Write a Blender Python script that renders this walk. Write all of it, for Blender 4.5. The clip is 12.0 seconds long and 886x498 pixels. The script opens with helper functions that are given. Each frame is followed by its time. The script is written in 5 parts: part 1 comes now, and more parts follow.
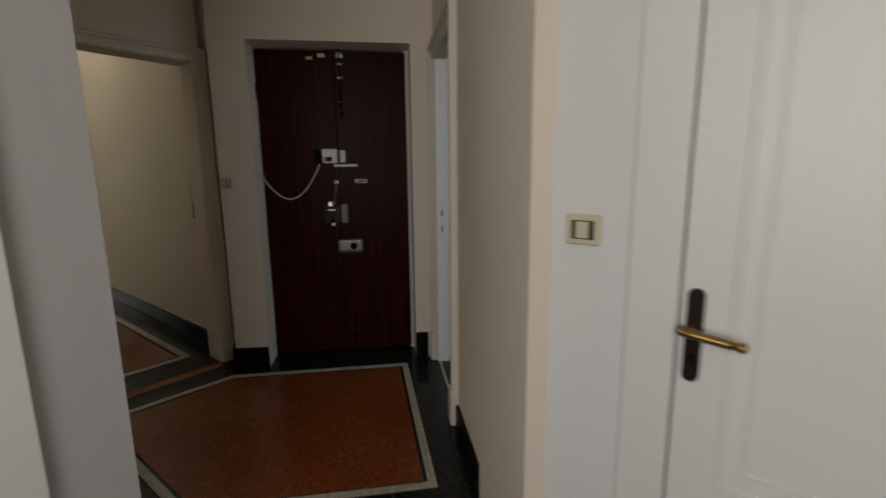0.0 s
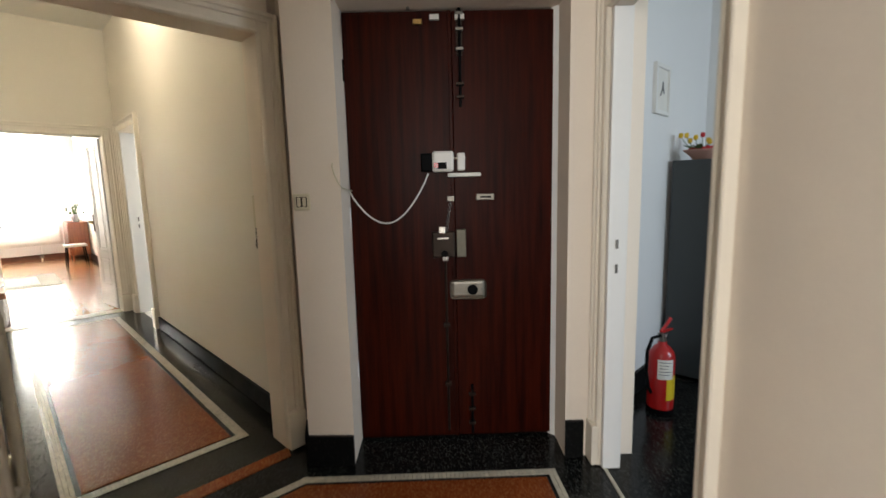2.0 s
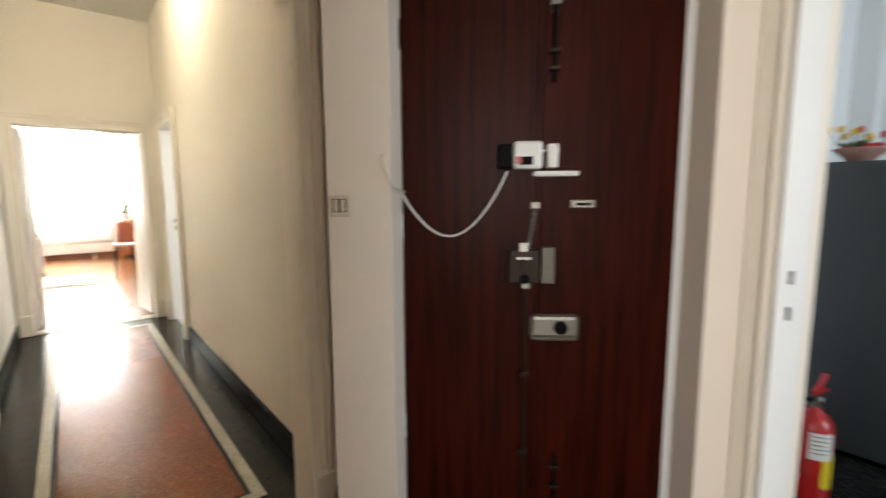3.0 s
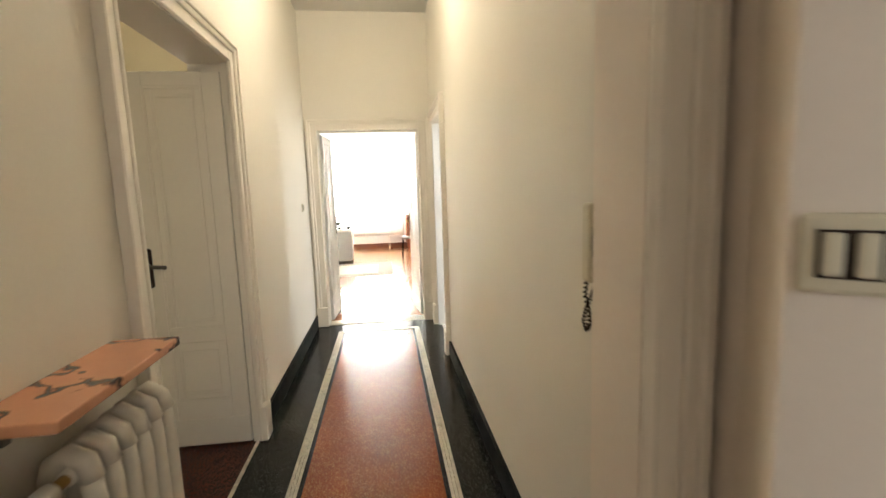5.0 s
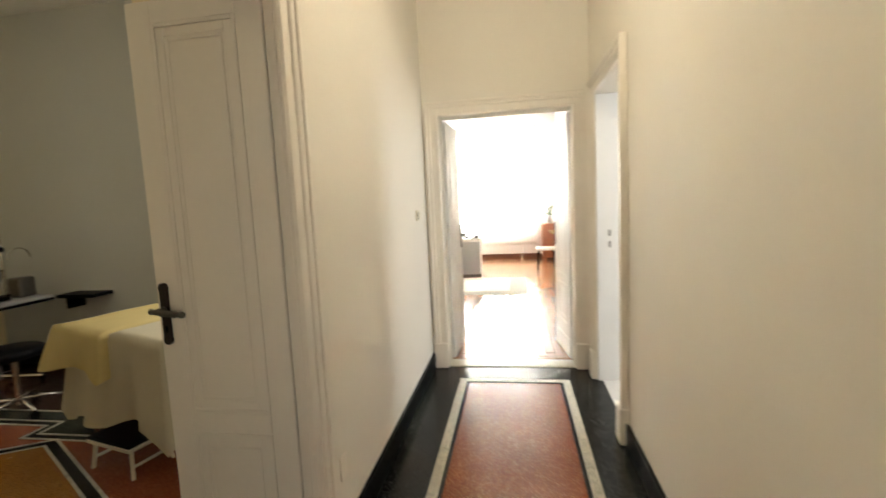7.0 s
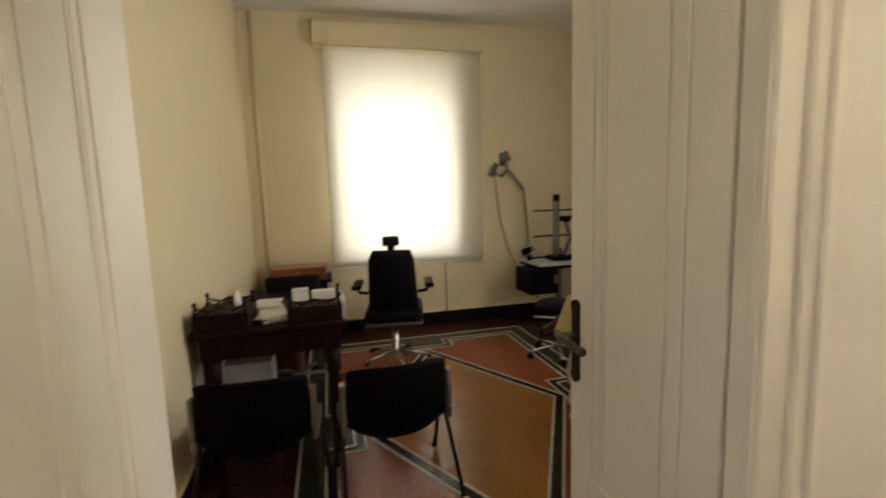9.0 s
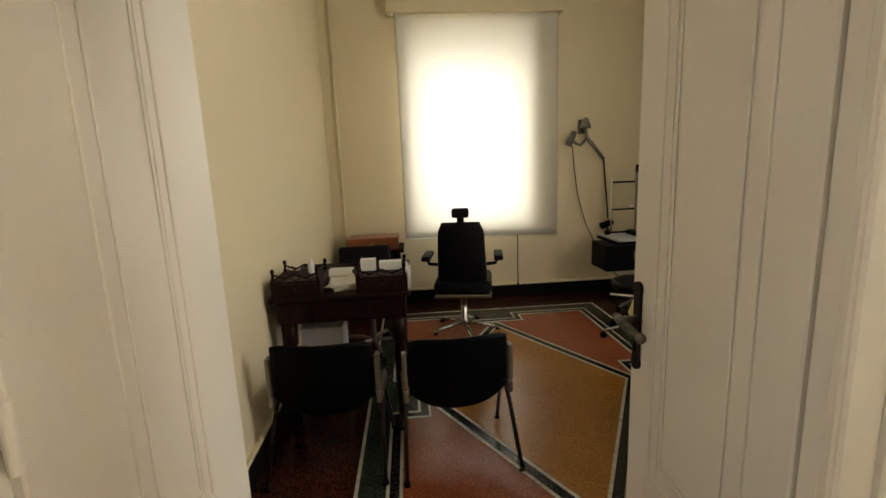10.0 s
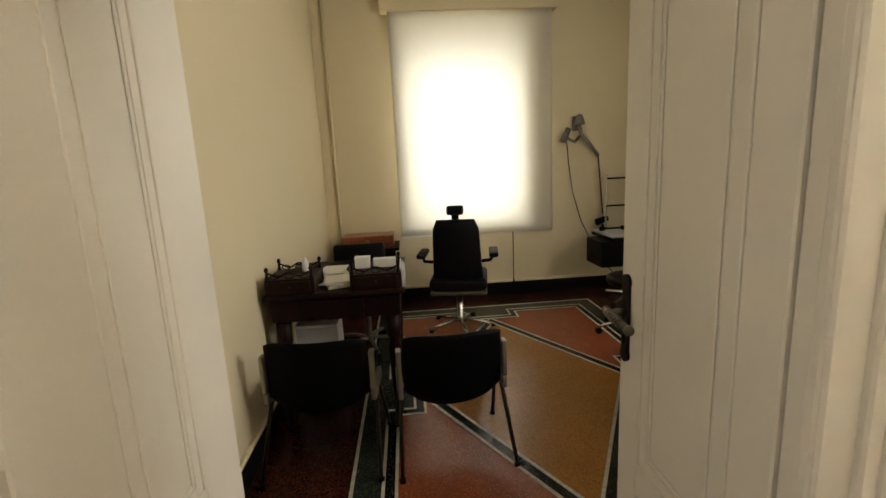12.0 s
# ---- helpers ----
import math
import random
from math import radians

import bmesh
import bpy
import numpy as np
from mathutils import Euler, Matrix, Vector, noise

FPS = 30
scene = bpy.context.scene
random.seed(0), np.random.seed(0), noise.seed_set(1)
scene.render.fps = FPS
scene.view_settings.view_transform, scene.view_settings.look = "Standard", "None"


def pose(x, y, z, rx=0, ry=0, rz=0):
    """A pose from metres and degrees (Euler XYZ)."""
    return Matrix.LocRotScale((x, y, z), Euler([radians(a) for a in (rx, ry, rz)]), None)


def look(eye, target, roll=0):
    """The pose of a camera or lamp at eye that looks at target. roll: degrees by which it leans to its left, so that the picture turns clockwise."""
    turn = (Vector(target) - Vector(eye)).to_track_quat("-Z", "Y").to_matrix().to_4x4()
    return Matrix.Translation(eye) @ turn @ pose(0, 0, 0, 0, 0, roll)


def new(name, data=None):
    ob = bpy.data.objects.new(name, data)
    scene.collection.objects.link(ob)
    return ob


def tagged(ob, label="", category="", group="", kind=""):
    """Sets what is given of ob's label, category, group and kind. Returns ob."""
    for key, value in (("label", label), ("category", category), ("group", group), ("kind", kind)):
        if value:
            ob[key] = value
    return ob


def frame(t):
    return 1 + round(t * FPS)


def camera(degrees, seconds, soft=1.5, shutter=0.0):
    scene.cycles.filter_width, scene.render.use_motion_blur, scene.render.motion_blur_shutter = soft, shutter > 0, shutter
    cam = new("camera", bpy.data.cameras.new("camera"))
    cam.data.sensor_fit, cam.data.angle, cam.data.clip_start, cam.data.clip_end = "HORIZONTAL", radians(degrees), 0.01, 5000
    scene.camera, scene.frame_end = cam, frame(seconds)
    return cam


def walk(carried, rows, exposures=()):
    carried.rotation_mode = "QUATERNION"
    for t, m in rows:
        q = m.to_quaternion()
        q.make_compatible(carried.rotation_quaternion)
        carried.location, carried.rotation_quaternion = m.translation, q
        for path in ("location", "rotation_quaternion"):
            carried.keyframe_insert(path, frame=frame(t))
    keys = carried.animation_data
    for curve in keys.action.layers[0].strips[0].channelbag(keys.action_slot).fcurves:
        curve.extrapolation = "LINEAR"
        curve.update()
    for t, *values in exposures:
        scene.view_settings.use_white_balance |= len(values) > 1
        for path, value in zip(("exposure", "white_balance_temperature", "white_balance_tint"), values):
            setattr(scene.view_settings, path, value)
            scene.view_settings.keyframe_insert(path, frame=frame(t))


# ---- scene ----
# The walk: seconds, eye, point looked at, roll
PATH = [
    (0, (-0.925, -0.495, 1.362), (0.625, 0.719, 1.012), -0.64),
    (0.5, (-0.860, -0.195, 1.349), (0.612, 1.125, 1.045), -0.14),
    (1, (-0.779, 0.060, 1.357), (0.682, 1.392, 1.053), -1.16),
    (1.5, (-0.651, 0.294, 1.334), (0.769, 1.673, 1.049), -1.97),
    (2, (-0.458, 0.540, 1.339), (0.942, 1.942, 1.064), -1.39),
    (2.5, (-0.302, 0.780, 1.351), (1.140, 2.153, 1.161), -1.29),
    (3, (-0.172, 1.034, 1.320), (1.098, 2.561, 1.080), -0.25),
    (3.5, (-0.070, 1.283, 1.366), (0.744, 3.090, 1.099), -2.03),
    (3.7, (-0.046, 1.387, 1.346), (0.622, 3.248, 1.042), -2.06),
    (5.3, (0.139, 2.277, 1.355), (0.326, 4.251, 1.100), -1.03),
    (5.5, (0.135, 2.411, 1.341), (0.273, 4.384, 1.043), -0.26),
    (6, (0.111, 2.709, 1.324), (0.117, 4.694, 1.073), -0.48),
    (6.5, (0.050, 2.983, 1.331), (-0.002, 4.964, 1.056), -1.77),
    (6.7, (0.050, 3.099, 1.323), (-0.084, 5.079, 1.079), -2.23),
    (8.3, (-0.102, 3.796, 1.398), (-1.592, 5.124, 1.272), -4.73),
    (8.5, (-0.143, 3.854, 1.390), (-1.813, 4.941, 1.227), -5.06),
    (9, (-0.130, 3.978, 1.376), (-2.055, 4.465, 1.135), -1.82),
    (9.5, (-0.135, 4.027, 1.373), (-2.087, 4.271, 1.015), -2.92),
    (10, (-0.154, 4.050, 1.377), (-2.117, 4.190, 1.022), -2.28),
    (10.5, (-0.153, 4.060, 1.373), (-2.115, 4.216, 1.018), -2.85),
    (11, (-0.153, 4.057, 1.373), (-2.117, 4.200, 1.022), -2.53),
    (11.5, (-0.149, 4.058, 1.375), (-2.113, 4.207, 1.027), -2.39),
    (12, (-0.148, 4.068, 1.368), (-2.109, 4.219, 1.006), -2.74),
]
cam = camera(89.22, 12.0, shutter=0.5)
EXPOSURE = [(0, -0.9), (0.5, -0.74), (1.0, -0.5), (1.5, 0.05), (2.5, 1.15), (3.5, 1.22), (5.5, 1.22), (6.7, 1.06), (8.3, 1.15), (9.5, 1.12), (12, 1.08)]
walk(cam, [(t, look(e, g, r)) for t, e, g, r in PATH], EXPOSURE)

# ---- world and light ----
world = bpy.data.worlds.new("world")
scene.world = world
world.use_nodes = True
wn = world.node_tree.nodes
sky = wn.new("ShaderNodeTexSky")
sky.sky_type, sky.sun_disc = "NISHITA", False
sky.sun_elevation, sky.sun_rotation = radians(45), radians(60)
world.node_tree.links.new(sky.outputs[0], wn["Background"].inputs[0])
wn["Background"].inputs[1].default_value = 0.10


def area(name, m, w, h, power, colour):
    d = bpy.data.lights.new(name, "AREA")
    d.shape, d.size, d.size_y, d.energy, d.color = "RECTANGLE", w, h, power, colour
    ob = new(name, d)
    ob.matrix_world = m
    return ob


DAY = (1.0, 0.97, 0.92)
COOL = (0.76, 0.88, 1.0)
# daylight in the window openings
area("daylight_living_room", look((-1.2, 13.18, 1.7), (-1.2, 6, 1.2)), 3.3, 1.9, 520, DAY)
area("daylight_exam_room", look((-5.04, 4.70, 1.54), (0, 4.70, 1.4)), 1.0, 1.7, 28, (0.92, 0.95, 0.98))
# assumed north opening, out of view, adds light to the examination room
area("daylight_exam_unseen", look((-1.42, 6.60, 1.65), (-1.9, 3.3, 1.2)), 0.8, 1.4, 15, (1.0, 0.97, 0.93))
area("daylight_side_room", look((3.02, 5.8, 1.72), (0, 5.8, 1.3)), 1.05, 1.5, 30, (0.93, 0.96, 1.0))
# office and first room windows are assumed, placed out of view for the light
area("daylight_office", look((2.4, -2.15, 1.75), (2.1, 1.6, 1.2)), 1.4, 1.5, 31, COOL)
area("daylight_start_room", look((-2.56, -1.15, 1.72), (0.1, -1.2, 1.35)), 2.2, 1.5, 62, (1.0, 0.955, 0.91))


# ---- materials ----
def mat(name, base, rough=0.6, metal=0.0, var=0.08, scale=6.0, fine=60.0, bump=0.15, dist=0.002, spec=0.5, dark=None, rand=0.0, coat=0.0):
    """Paint-like surface with two scales of unevenness."""
    m = bpy.data.materials.new(name)
    m.use_nodes = True
    nt = m.node_tree
    N, Lk = nt.nodes, nt.links
    b = N["Principled BSDF"]
    tc = N.new("ShaderNodeTexCoord")
    n1 = N.new("ShaderNodeTexNoise")
    n1.inputs["Scale"].default_value, n1.inputs["Detail"].default_value = scale, 5
    n2 = N.new("ShaderNodeTexNoise")
    n2.inputs["Scale"].default_value, n2.inputs["Detail"].default_value = fine, 3
    Lk.new(tc.outputs["Object"], n1.inputs["Vector"])
    Lk.new(tc.outputs["Object"], n2.inputs["Vector"])
    mx = N.new("ShaderNodeMixRGB")
    d = dark if dark else tuple(c * (1 - 2.2 * var) for c in base)
    mx.inputs[1].default_value = (*d, 1)
    mx.inputs[2].default_value = (*[min(1, c * (1 + var * 0.6)) for c in base], 1)
    ad = N.new("ShaderNodeMath")
    ad.operation = "MULTIPLY_ADD"
    Lk.new(n1.outputs[0], ad.inputs[0])
    ad.inputs[1].default_value = 0.75
    ml = N.new("ShaderNodeMath")
    ml.operation = "MULTIPLY"
    Lk.new(n2.outputs[0], ml.inputs[0])
    ml.inputs[1].default_value = 0.4
    Lk.new(ml.outputs[0], ad.inputs[2])
    Lk.new(ad.outputs[0], mx.inputs[0])
    col = mx.outputs[0]
    if rand:
        oi = N.new("ShaderNodeObjectInfo")
        mr = N.new("ShaderNodeMapRange")
        mr.inputs[3].default_value, mr.inputs[4].default_value = 1 - rand, 1 + rand
        Lk.new(oi.outputs["Random"], mr.inputs[0])
        hs = N.new("ShaderNodeHueSaturation")
        Lk.new(mr.outputs[0], hs.inputs["Value"])
        Lk.new(col, hs.inputs["Color"])
        col = hs.outputs[0]
    Lk.new(col, b.inputs["Base Color"])
    rr = N.new("ShaderNodeMapRange")
    rr.inputs[3].default_value, rr.inputs[4].default_value = max(0.02, rough - 0.08), min(1, rough + 0.08)
    Lk.new(n1.outputs[0], rr.inputs[0])
    Lk.new(rr.outputs[0], b.inputs["Roughness"])
    b.inputs["Metallic"].default_value = metal
    b.inputs["Specular IOR Level"].default_value = spec
    b.inputs["Coat Weight"].default_value = coat
    b.inputs["Coat Roughness"].default_value = 0.08
    if bump:
        bp = N.new("ShaderNodeBump")
        bp.inputs["Strength"].default_value, bp.inputs["Distance"].default_value = bump, dist
        Lk.new(n2.outputs[0], bp.inputs["Height"])
        Lk.new(bp.outputs[0], b.inputs["Normal"])
    return m


def terrazzo(name, base, chip_a, chip_b, amount=0.5, scale=190.0, rough=0.22, spec=0.5):
    """Polished stone chips in a coloured cement."""
    m = bpy.data.materials.new(name)
    m.use_nodes = True
    nt = m.node_tree
    N, Lk = nt.nodes, nt.links
    b = N["Principled BSDF"]
    b.inputs["Specular IOR Level"].default_value = spec
    tc = N.new("ShaderNodeTexCoord")
    vo = N.new("ShaderNodeTexVoronoi")
    vo.inputs["Scale"].default_value = scale
    Lk.new(tc.outputs["Object"], vo.inputs["Vector"])
    sep = N.new("ShaderNodeSeparateColor")
    Lk.new(vo.outputs["Color"], sep.inputs[0])
    ramp = N.new("ShaderNodeValToRGB")
    ramp.color_ramp.interpolation = "CONSTANT"
    e = ramp.color_ramp.elements
    e[0].position, e[0].color = 0, (*base, 1)
    e[1].position, e[1].color = 1 - amount, (*chip_a, 1)
    x = e.new(1 - amount * 0.35)
    x.color = (*chip_b, 1)
    Lk.new(sep.outputs[0], ramp.inputs[0])
    n1 = N.new("ShaderNodeTexNoise")
    n1.inputs["Scale"].default_value, n1.inputs["Detail"].default_value = 3.0, 6
    Lk.new(tc.outputs["Object"], n1.inputs["Vector"])
    mr = N.new("ShaderNodeMapRange")
    mr.inputs[3].default_value, mr.inputs[4].default_value = 0.75, 1.2
    Lk.new(n1.outputs[0], mr.inputs[0])
    hs = N.new("ShaderNodeHueSaturation")
    Lk.new(mr.outputs[0], hs.inputs["Value"])
    Lk.new(ramp.outputs[0], hs.inputs["Color"])
    Lk.new(hs.outputs[0], b.inputs["Base Color"])
    n2 = N.new("ShaderNodeTexNoise")
    n2.inputs["Scale"].default_value, n2.inputs["Detail"].default_value = 14.0, 5
    Lk.new(tc.outputs["Object"], n2.inputs["Vector"])
    rr = N.new("ShaderNodeMapRange")
    rr.inputs[3].default_value, rr.inputs[4].default_value = rough - 0.07, rough + 0.1
    Lk.new(n2.outputs[0], rr.inputs[0])
    Lk.new(rr.outputs[0], b.inputs["Roughness"])
    bp = N.new("ShaderNodeBump")
    bp.inputs["Strength"].default_value, bp.inputs["Distance"].default_value = 0.03, 0.002
    Lk.new(n2.outputs[0], bp.inputs["Height"])
    Lk.new(bp.outputs[0], b.inputs["Normal"])
    return m


def wood(name, a, c, rough=0.35, scale=2.2, coat=0.3, rand=0.0, axis=2, stretch=14.0, spec=0.5):
    """Grain that runs along one axis."""
    m = bpy.data.materials.new(name)
    m.use_nodes = True
    nt = m.node_tree
    N, Lk = nt.nodes, nt.links
    b = N["Principled BSDF"]
    tc = N.new("ShaderNodeTexCoord")
    mp = N.new("ShaderNodeMapping")
    s = [stretch, stretch, stretch]
    s[axis] = 0.7
    mp.inputs["Scale"].default_value = s
    Lk.new(tc.outputs["Object"], mp.inputs["Vector"])
    n1 = N.new("ShaderNodeTexNoise")
    n1.inputs["Scale"].default_value, n1.inputs["Detail"].default_value, n1.inputs["Roughness"].default_value = scale, 8, 0.65
    Lk.new(mp.outputs[0], n1.inputs["Vector"])
    ramp = N.new("ShaderNodeValToRGB")
    e = ramp.color_ramp.elements
    e[0].position, e[0].color = 0.32, (*a, 1)
    e[1].position, e[1].color = 0.7, (*c, 1)
    Lk.new(n1.outputs[0], ramp.inputs[0])
    col = ramp.outputs[0]
    if rand:
        oi = N.new("ShaderNodeObjectInfo")
        mr = N.new("ShaderNodeMapRange")
        mr.inputs[3].default_value, mr.inputs[4].default_value = 1 - rand, 1 + rand
        Lk.new(oi.outputs["Random"], mr.inputs[0])
        hs = N.new("ShaderNodeHueSaturation")
        Lk.new(mr.outputs[0], hs.inputs["Value"])
        Lk.new(col, hs.inputs["Color"])
        col = hs.outputs[0]
    Lk.new(col, b.inputs["Base Color"])
    b.inputs["Roughness"].default_value = rough
    b.inputs["Specular IOR Level"].default_value = spec
    b.inputs["Coat Weight"].default_value, b.inputs["Coat Roughness"].default_value = coat, 0.15
    bp = N.new("ShaderNodeBump")
    bp.inputs["Strength"].default_value, bp.inputs["Distance"].default_value = 0.12, 0.001
    Lk.new(n1.outputs[0], bp.inputs["Height"])
    Lk.new(bp.outputs[0], b.inputs["Normal"])
    return m


def cloth(name, base, through_light=0.0, scale=9.0):
    m = mat(name, base, 0.9, var=0.05, scale=scale, fine=400, bump=0.2, dist=0.001, spec=0.1)
    if through_light:
        nt = m.node_tree
        tr = nt.nodes.new("ShaderNodeBsdfTranslucent")
        tr.inputs[0].default_value = (*base, 1)
        mx = nt.nodes.new("ShaderNodeMixShader")
        mx.inputs[0].default_value = through_light
        nt.links.new(nt.nodes["Principled BSDF"].outputs[0], mx.inputs[1])
        nt.links.new(tr.outputs[0], mx.inputs[2])
        nt.links.new(mx.outputs[0], nt.nodes["Material Output"].inputs[0])
    return m


CREAM = mat("cream wall paint", (0.80, 0.75, 0.645), 0.75, var=0.04, scale=1.5, fine=90, bump=0.25, dist=0.0015, spec=0.25)
HALLW = mat("pale hall wall paint", (0.86, 0.77, 0.66), 0.7, var=0.04, scale=1.6, fine=90, bump=0.25, dist=0.0015, spec=0.25)
EXAMW = mat("yellowed wall paint", (0.81, 0.70, 0.465), 0.75, var=0.04, scale=1.4, fine=90, bump=0.25, dist=0.0015, spec=0.25)
# neutral paint darkened: the wall end's dim grazing light is in the colour
STARTW_DIM = mat("pale grey wall paint darkened by shade", (0.50, 0.49, 0.48), 0.7, var=0.04, scale=1.6, fine=90, bump=0.25, dist=0.0015, spec=0.25)
OLIVE = mat("olive grey plastic", (0.20, 0.18, 0.11), 0.5, var=0.05, bump=0.05)
# cream paint turned grey: the north wall's shade is put into the colour
EXAMW_SHADE = mat("cream wall paint greyed by shade", (0.58, 0.58, 0.53), 0.75, var=0.04, scale=1.4, fine=90, bump=0.25, dist=0.0015, spec=0.25)
WHITEW = mat("white wall paint", (0.80, 0.80, 0.79), 0.7, var=0.03, scale=1.5, fine=90, bump=0.2, dist=0.0015, spec=0.25)
CEIL = mat("ceiling whitewash", (0.80, 0.78, 0.72), 0.9, var=0.03, scale=1.2, fine=120, bump=0.2, dist=0.0015, spec=0.1)
ENAMEL = mat("ivory enamel paint", (0.82, 0.76, 0.65), 0.38, var=0.035, scale=3, fine=45, bump=0.12, dist=0.0012)
WENAMEL = mat("white enamel paint", (0.82, 0.81, 0.78), 0.36, var=0.03, scale=3, fine=45, bump=0.12, dist=0.0012)
T_BLACK = terrazzo("black terrazzo", (0.006, 0.0065, 0.006), (0.014, 0.015, 0.014), (0.055, 0.055, 0.050), 0.34, rough=0.17, spec=0.22)
T_RED = terrazzo("red terrazzo", (0.180, 0.040, 0.010), (0.225, 0.057, 0.014), (0.29, 0.105, 0.036), 0.5, rough=0.2, spec=0.38)
T_DKRED = terrazzo("dark red terrazzo", (0.032, 0.009, 0.006), (0.075, 0.022, 0.011), (0.015, 0.006, 0.004), 0.5, rough=0.22, spec=0.2)
T_XRED = terrazzo("brick red terrazzo", (0.21, 0.052, 0.020), (0.26, 0.07, 0.028), (0.31, 0.11, 0.05), 0.45, rough=0.22, spec=0.33)
T_OCHRE = terrazzo("ochre terrazzo", (0.30, 0.135, 0.022), (0.36, 0.17, 0.04), (0.22, 0.09, 0.015), 0.5, rough=0.22, spec=0.33)
T_GREEN = terrazzo("green terrazzo", (0.020, 0.028, 0.020), (0.034, 0.045, 0.031), (0.06, 0.07, 0.055), 0.5, rough=0.22, spec=0.33)
TESSERA = mat("marble tessera", (0.52, 0.48, 0.38), 0.3, var=0.08, scale=20, fine=150, bump=0.1, rand=0.14)
MARBLE_B = terrazzo("black skirting stone", (0.005, 0.0055, 0.0055), (0.008, 0.0085, 0.008), (0.016, 0.016, 0.015), 0.2, 120, 0.42, spec=0.12)
MAHOG = wood("dark mahogany veneer", (0.010, 0.0009, 0.0004), (0.054, 0.0064, 0.0016), 0.38, coat=0.0, spec=0.09)
DESKW = wood("old dark walnut", (0.0045, 0.0018, 0.0013), (0.019, 0.006, 0.0038), 0.48, coat=0.0, spec=0.14)
REDW = wood("reddish teak", (0.22, 0.06, 0.025), (0.36, 0.12, 0.05), 0.4)
BROWNW = wood("dark brown stained wood", (0.07, 0.024, 0.014), (0.13, 0.048, 0.026), 0.4)
PARQ = wood("red oak parquet", (0.33, 0.14, 0.055), (0.48, 0.24, 0.11), 0.25, coat=0.5, rand=0.22)
BLACKP = mat("black plastic", (0.0035, 0.0035, 0.004), 0.5, var=0.1, bump=0.1, spec=0.05)
LEATHER = mat("black leather", (0.0045, 0.0045, 0.0055), 0.48, spec=0.14, var=0.15, scale=12, fine=220, bump=0.35, dist=0.002)
CHROME = mat("worn chrome", (0.62, 0.61, 0.58), 0.22, 1.0, var=0.05, bump=0.04)
ALU = mat("cast aluminium", (0.31, 0.29, 0.25), 0.45, 1.0, var=0.08, bump=0.15)
STEEL = mat("dull steel", (0.24, 0.23, 0.21), 0.4, 1.0, var=0.12, bump=0.1)
GUNM = mat("tarnished gunmetal", (0.16, 0.15, 0.12), 0.45, 0.9, var=0.2, bump=0.15)
BRONZE = mat("dark bronze", (0.030, 0.020, 0.014), 0.42, 0.7, var=0.2, bump=0.2)
BRASS = mat("aged brass", (0.42, 0.27, 0.10), 0.35, 1.0, var=0.15, bump=0.1)
GREYM = mat("grey painted steel", (0.042, 0.050, 0.053), 0.5, var=0.05, bump=0.08)
REDP = mat("red enamel", (0.45, 0.012, 0.012), 0.3, var=0.06, coat=0.3)
YELLOW = mat("yellow sticker", (0.75, 0.55, 0.02), 0.5)
WPLAST = mat("white plastic", (0.78, 0.77, 0.73), 0.4, var=0.03, bump=0.05)
IVORY = mat("ivory plastic", (0.66, 0.60, 0.44), 0.4, var=0.04, bump=0.05)
PAPER = mat("paper", (0.78, 0.76, 0.70), 0.85, var=0.05)
TABLEC = cloth("yellow tablecloth", (0.58, 0.47, 0.21), 0.12)
SHEETC = cloth("pale table cloth", (0.54, 0.49, 0.35), 0.12)
BLINDC = cloth("cream blind cloth", (0.82, 0.79, 0.71), 0.52, 4.0)
CURTAIN = cloth("white curtain cloth", (0.85, 0.85, 0.83), 0.6, 4.0)
RUGM = cloth("pale grey rug", (0.50, 0.49, 0.44), 0, 12)
LGREY = mat("light grey laminate", (0.50, 0.51, 0.52), 0.45, var=0.03)
RADM = mat("cream radiator enamel", (0.72, 0.66, 0.53), 0.4, var=0.08, scale=8, fine=60, bump=0.2)
PALEM = mat("pale marble", (0.62, 0.60, 0.56), 0.25, var=0.08, scale=5, fine=40, bump=0.02)
TERRAC = mat("pink clay", (0.50, 0.28, 0.22), 0.7)
FLRED = mat("red petals", (0.55, 0.02, 0.03), 0.6)
FLYEL = mat("yellow petals", (0.75, 0.50, 0.03), 0.6)
LEAFM = mat("green leaves", (0.06, 0.12, 0.03), 0.6)


def marble():
    m = mat("pink veined marble", (0.62, 0.30, 0.17), 0.22, var=0.06, scale=10, fine=60, bump=0.03)
    nt = m.node_tree
    N, Lk = nt.nodes, nt.links
    b = N["Principled BSDF"]
    src = b.inputs["Base Color"].links[0].from_socket
    tc = N.new("ShaderNodeTexCoord")
    nz = N.new("ShaderNodeTexNoise")
    nz.inputs["Scale"].default_value, nz.inputs["Detail"].default_value = 4.5, 4
    Lk.new(tc.outputs["Object"], nz.inputs["Vector"])
    sb = N.new("ShaderNodeMath")
    sb.operation = "SUBTRACT"
    sb.inputs[1].default_value = 0.5
    Lk.new(nz.outputs[0], sb.inputs[0])
    ab = N.new("ShaderNodeMath")
    ab.operation = "ABSOLUTE"
    Lk.new(sb.outputs[0], ab.inputs[0])
    rp = N.new("ShaderNodeMapRange")
    rp.inputs[1].default_value, rp.inputs[2].default_value = 0.006, 0.022
    rp.inputs[3].default_value, rp.inputs[4].default_value = 1, 0
    Lk.new(ab.outputs[0], rp.inputs[0])
    mx = N.new("ShaderNodeMixRGB")
    Lk.new(rp.outputs[0], mx.inputs[0])
    Lk.new(src, mx.inputs[1])
    mx.inputs[2].default_value = (0.05, 0.035, 0.03, 1)
    Lk.new(mx.outputs[0], b.inputs["Base Color"])
    return m


MARBLE = marble()


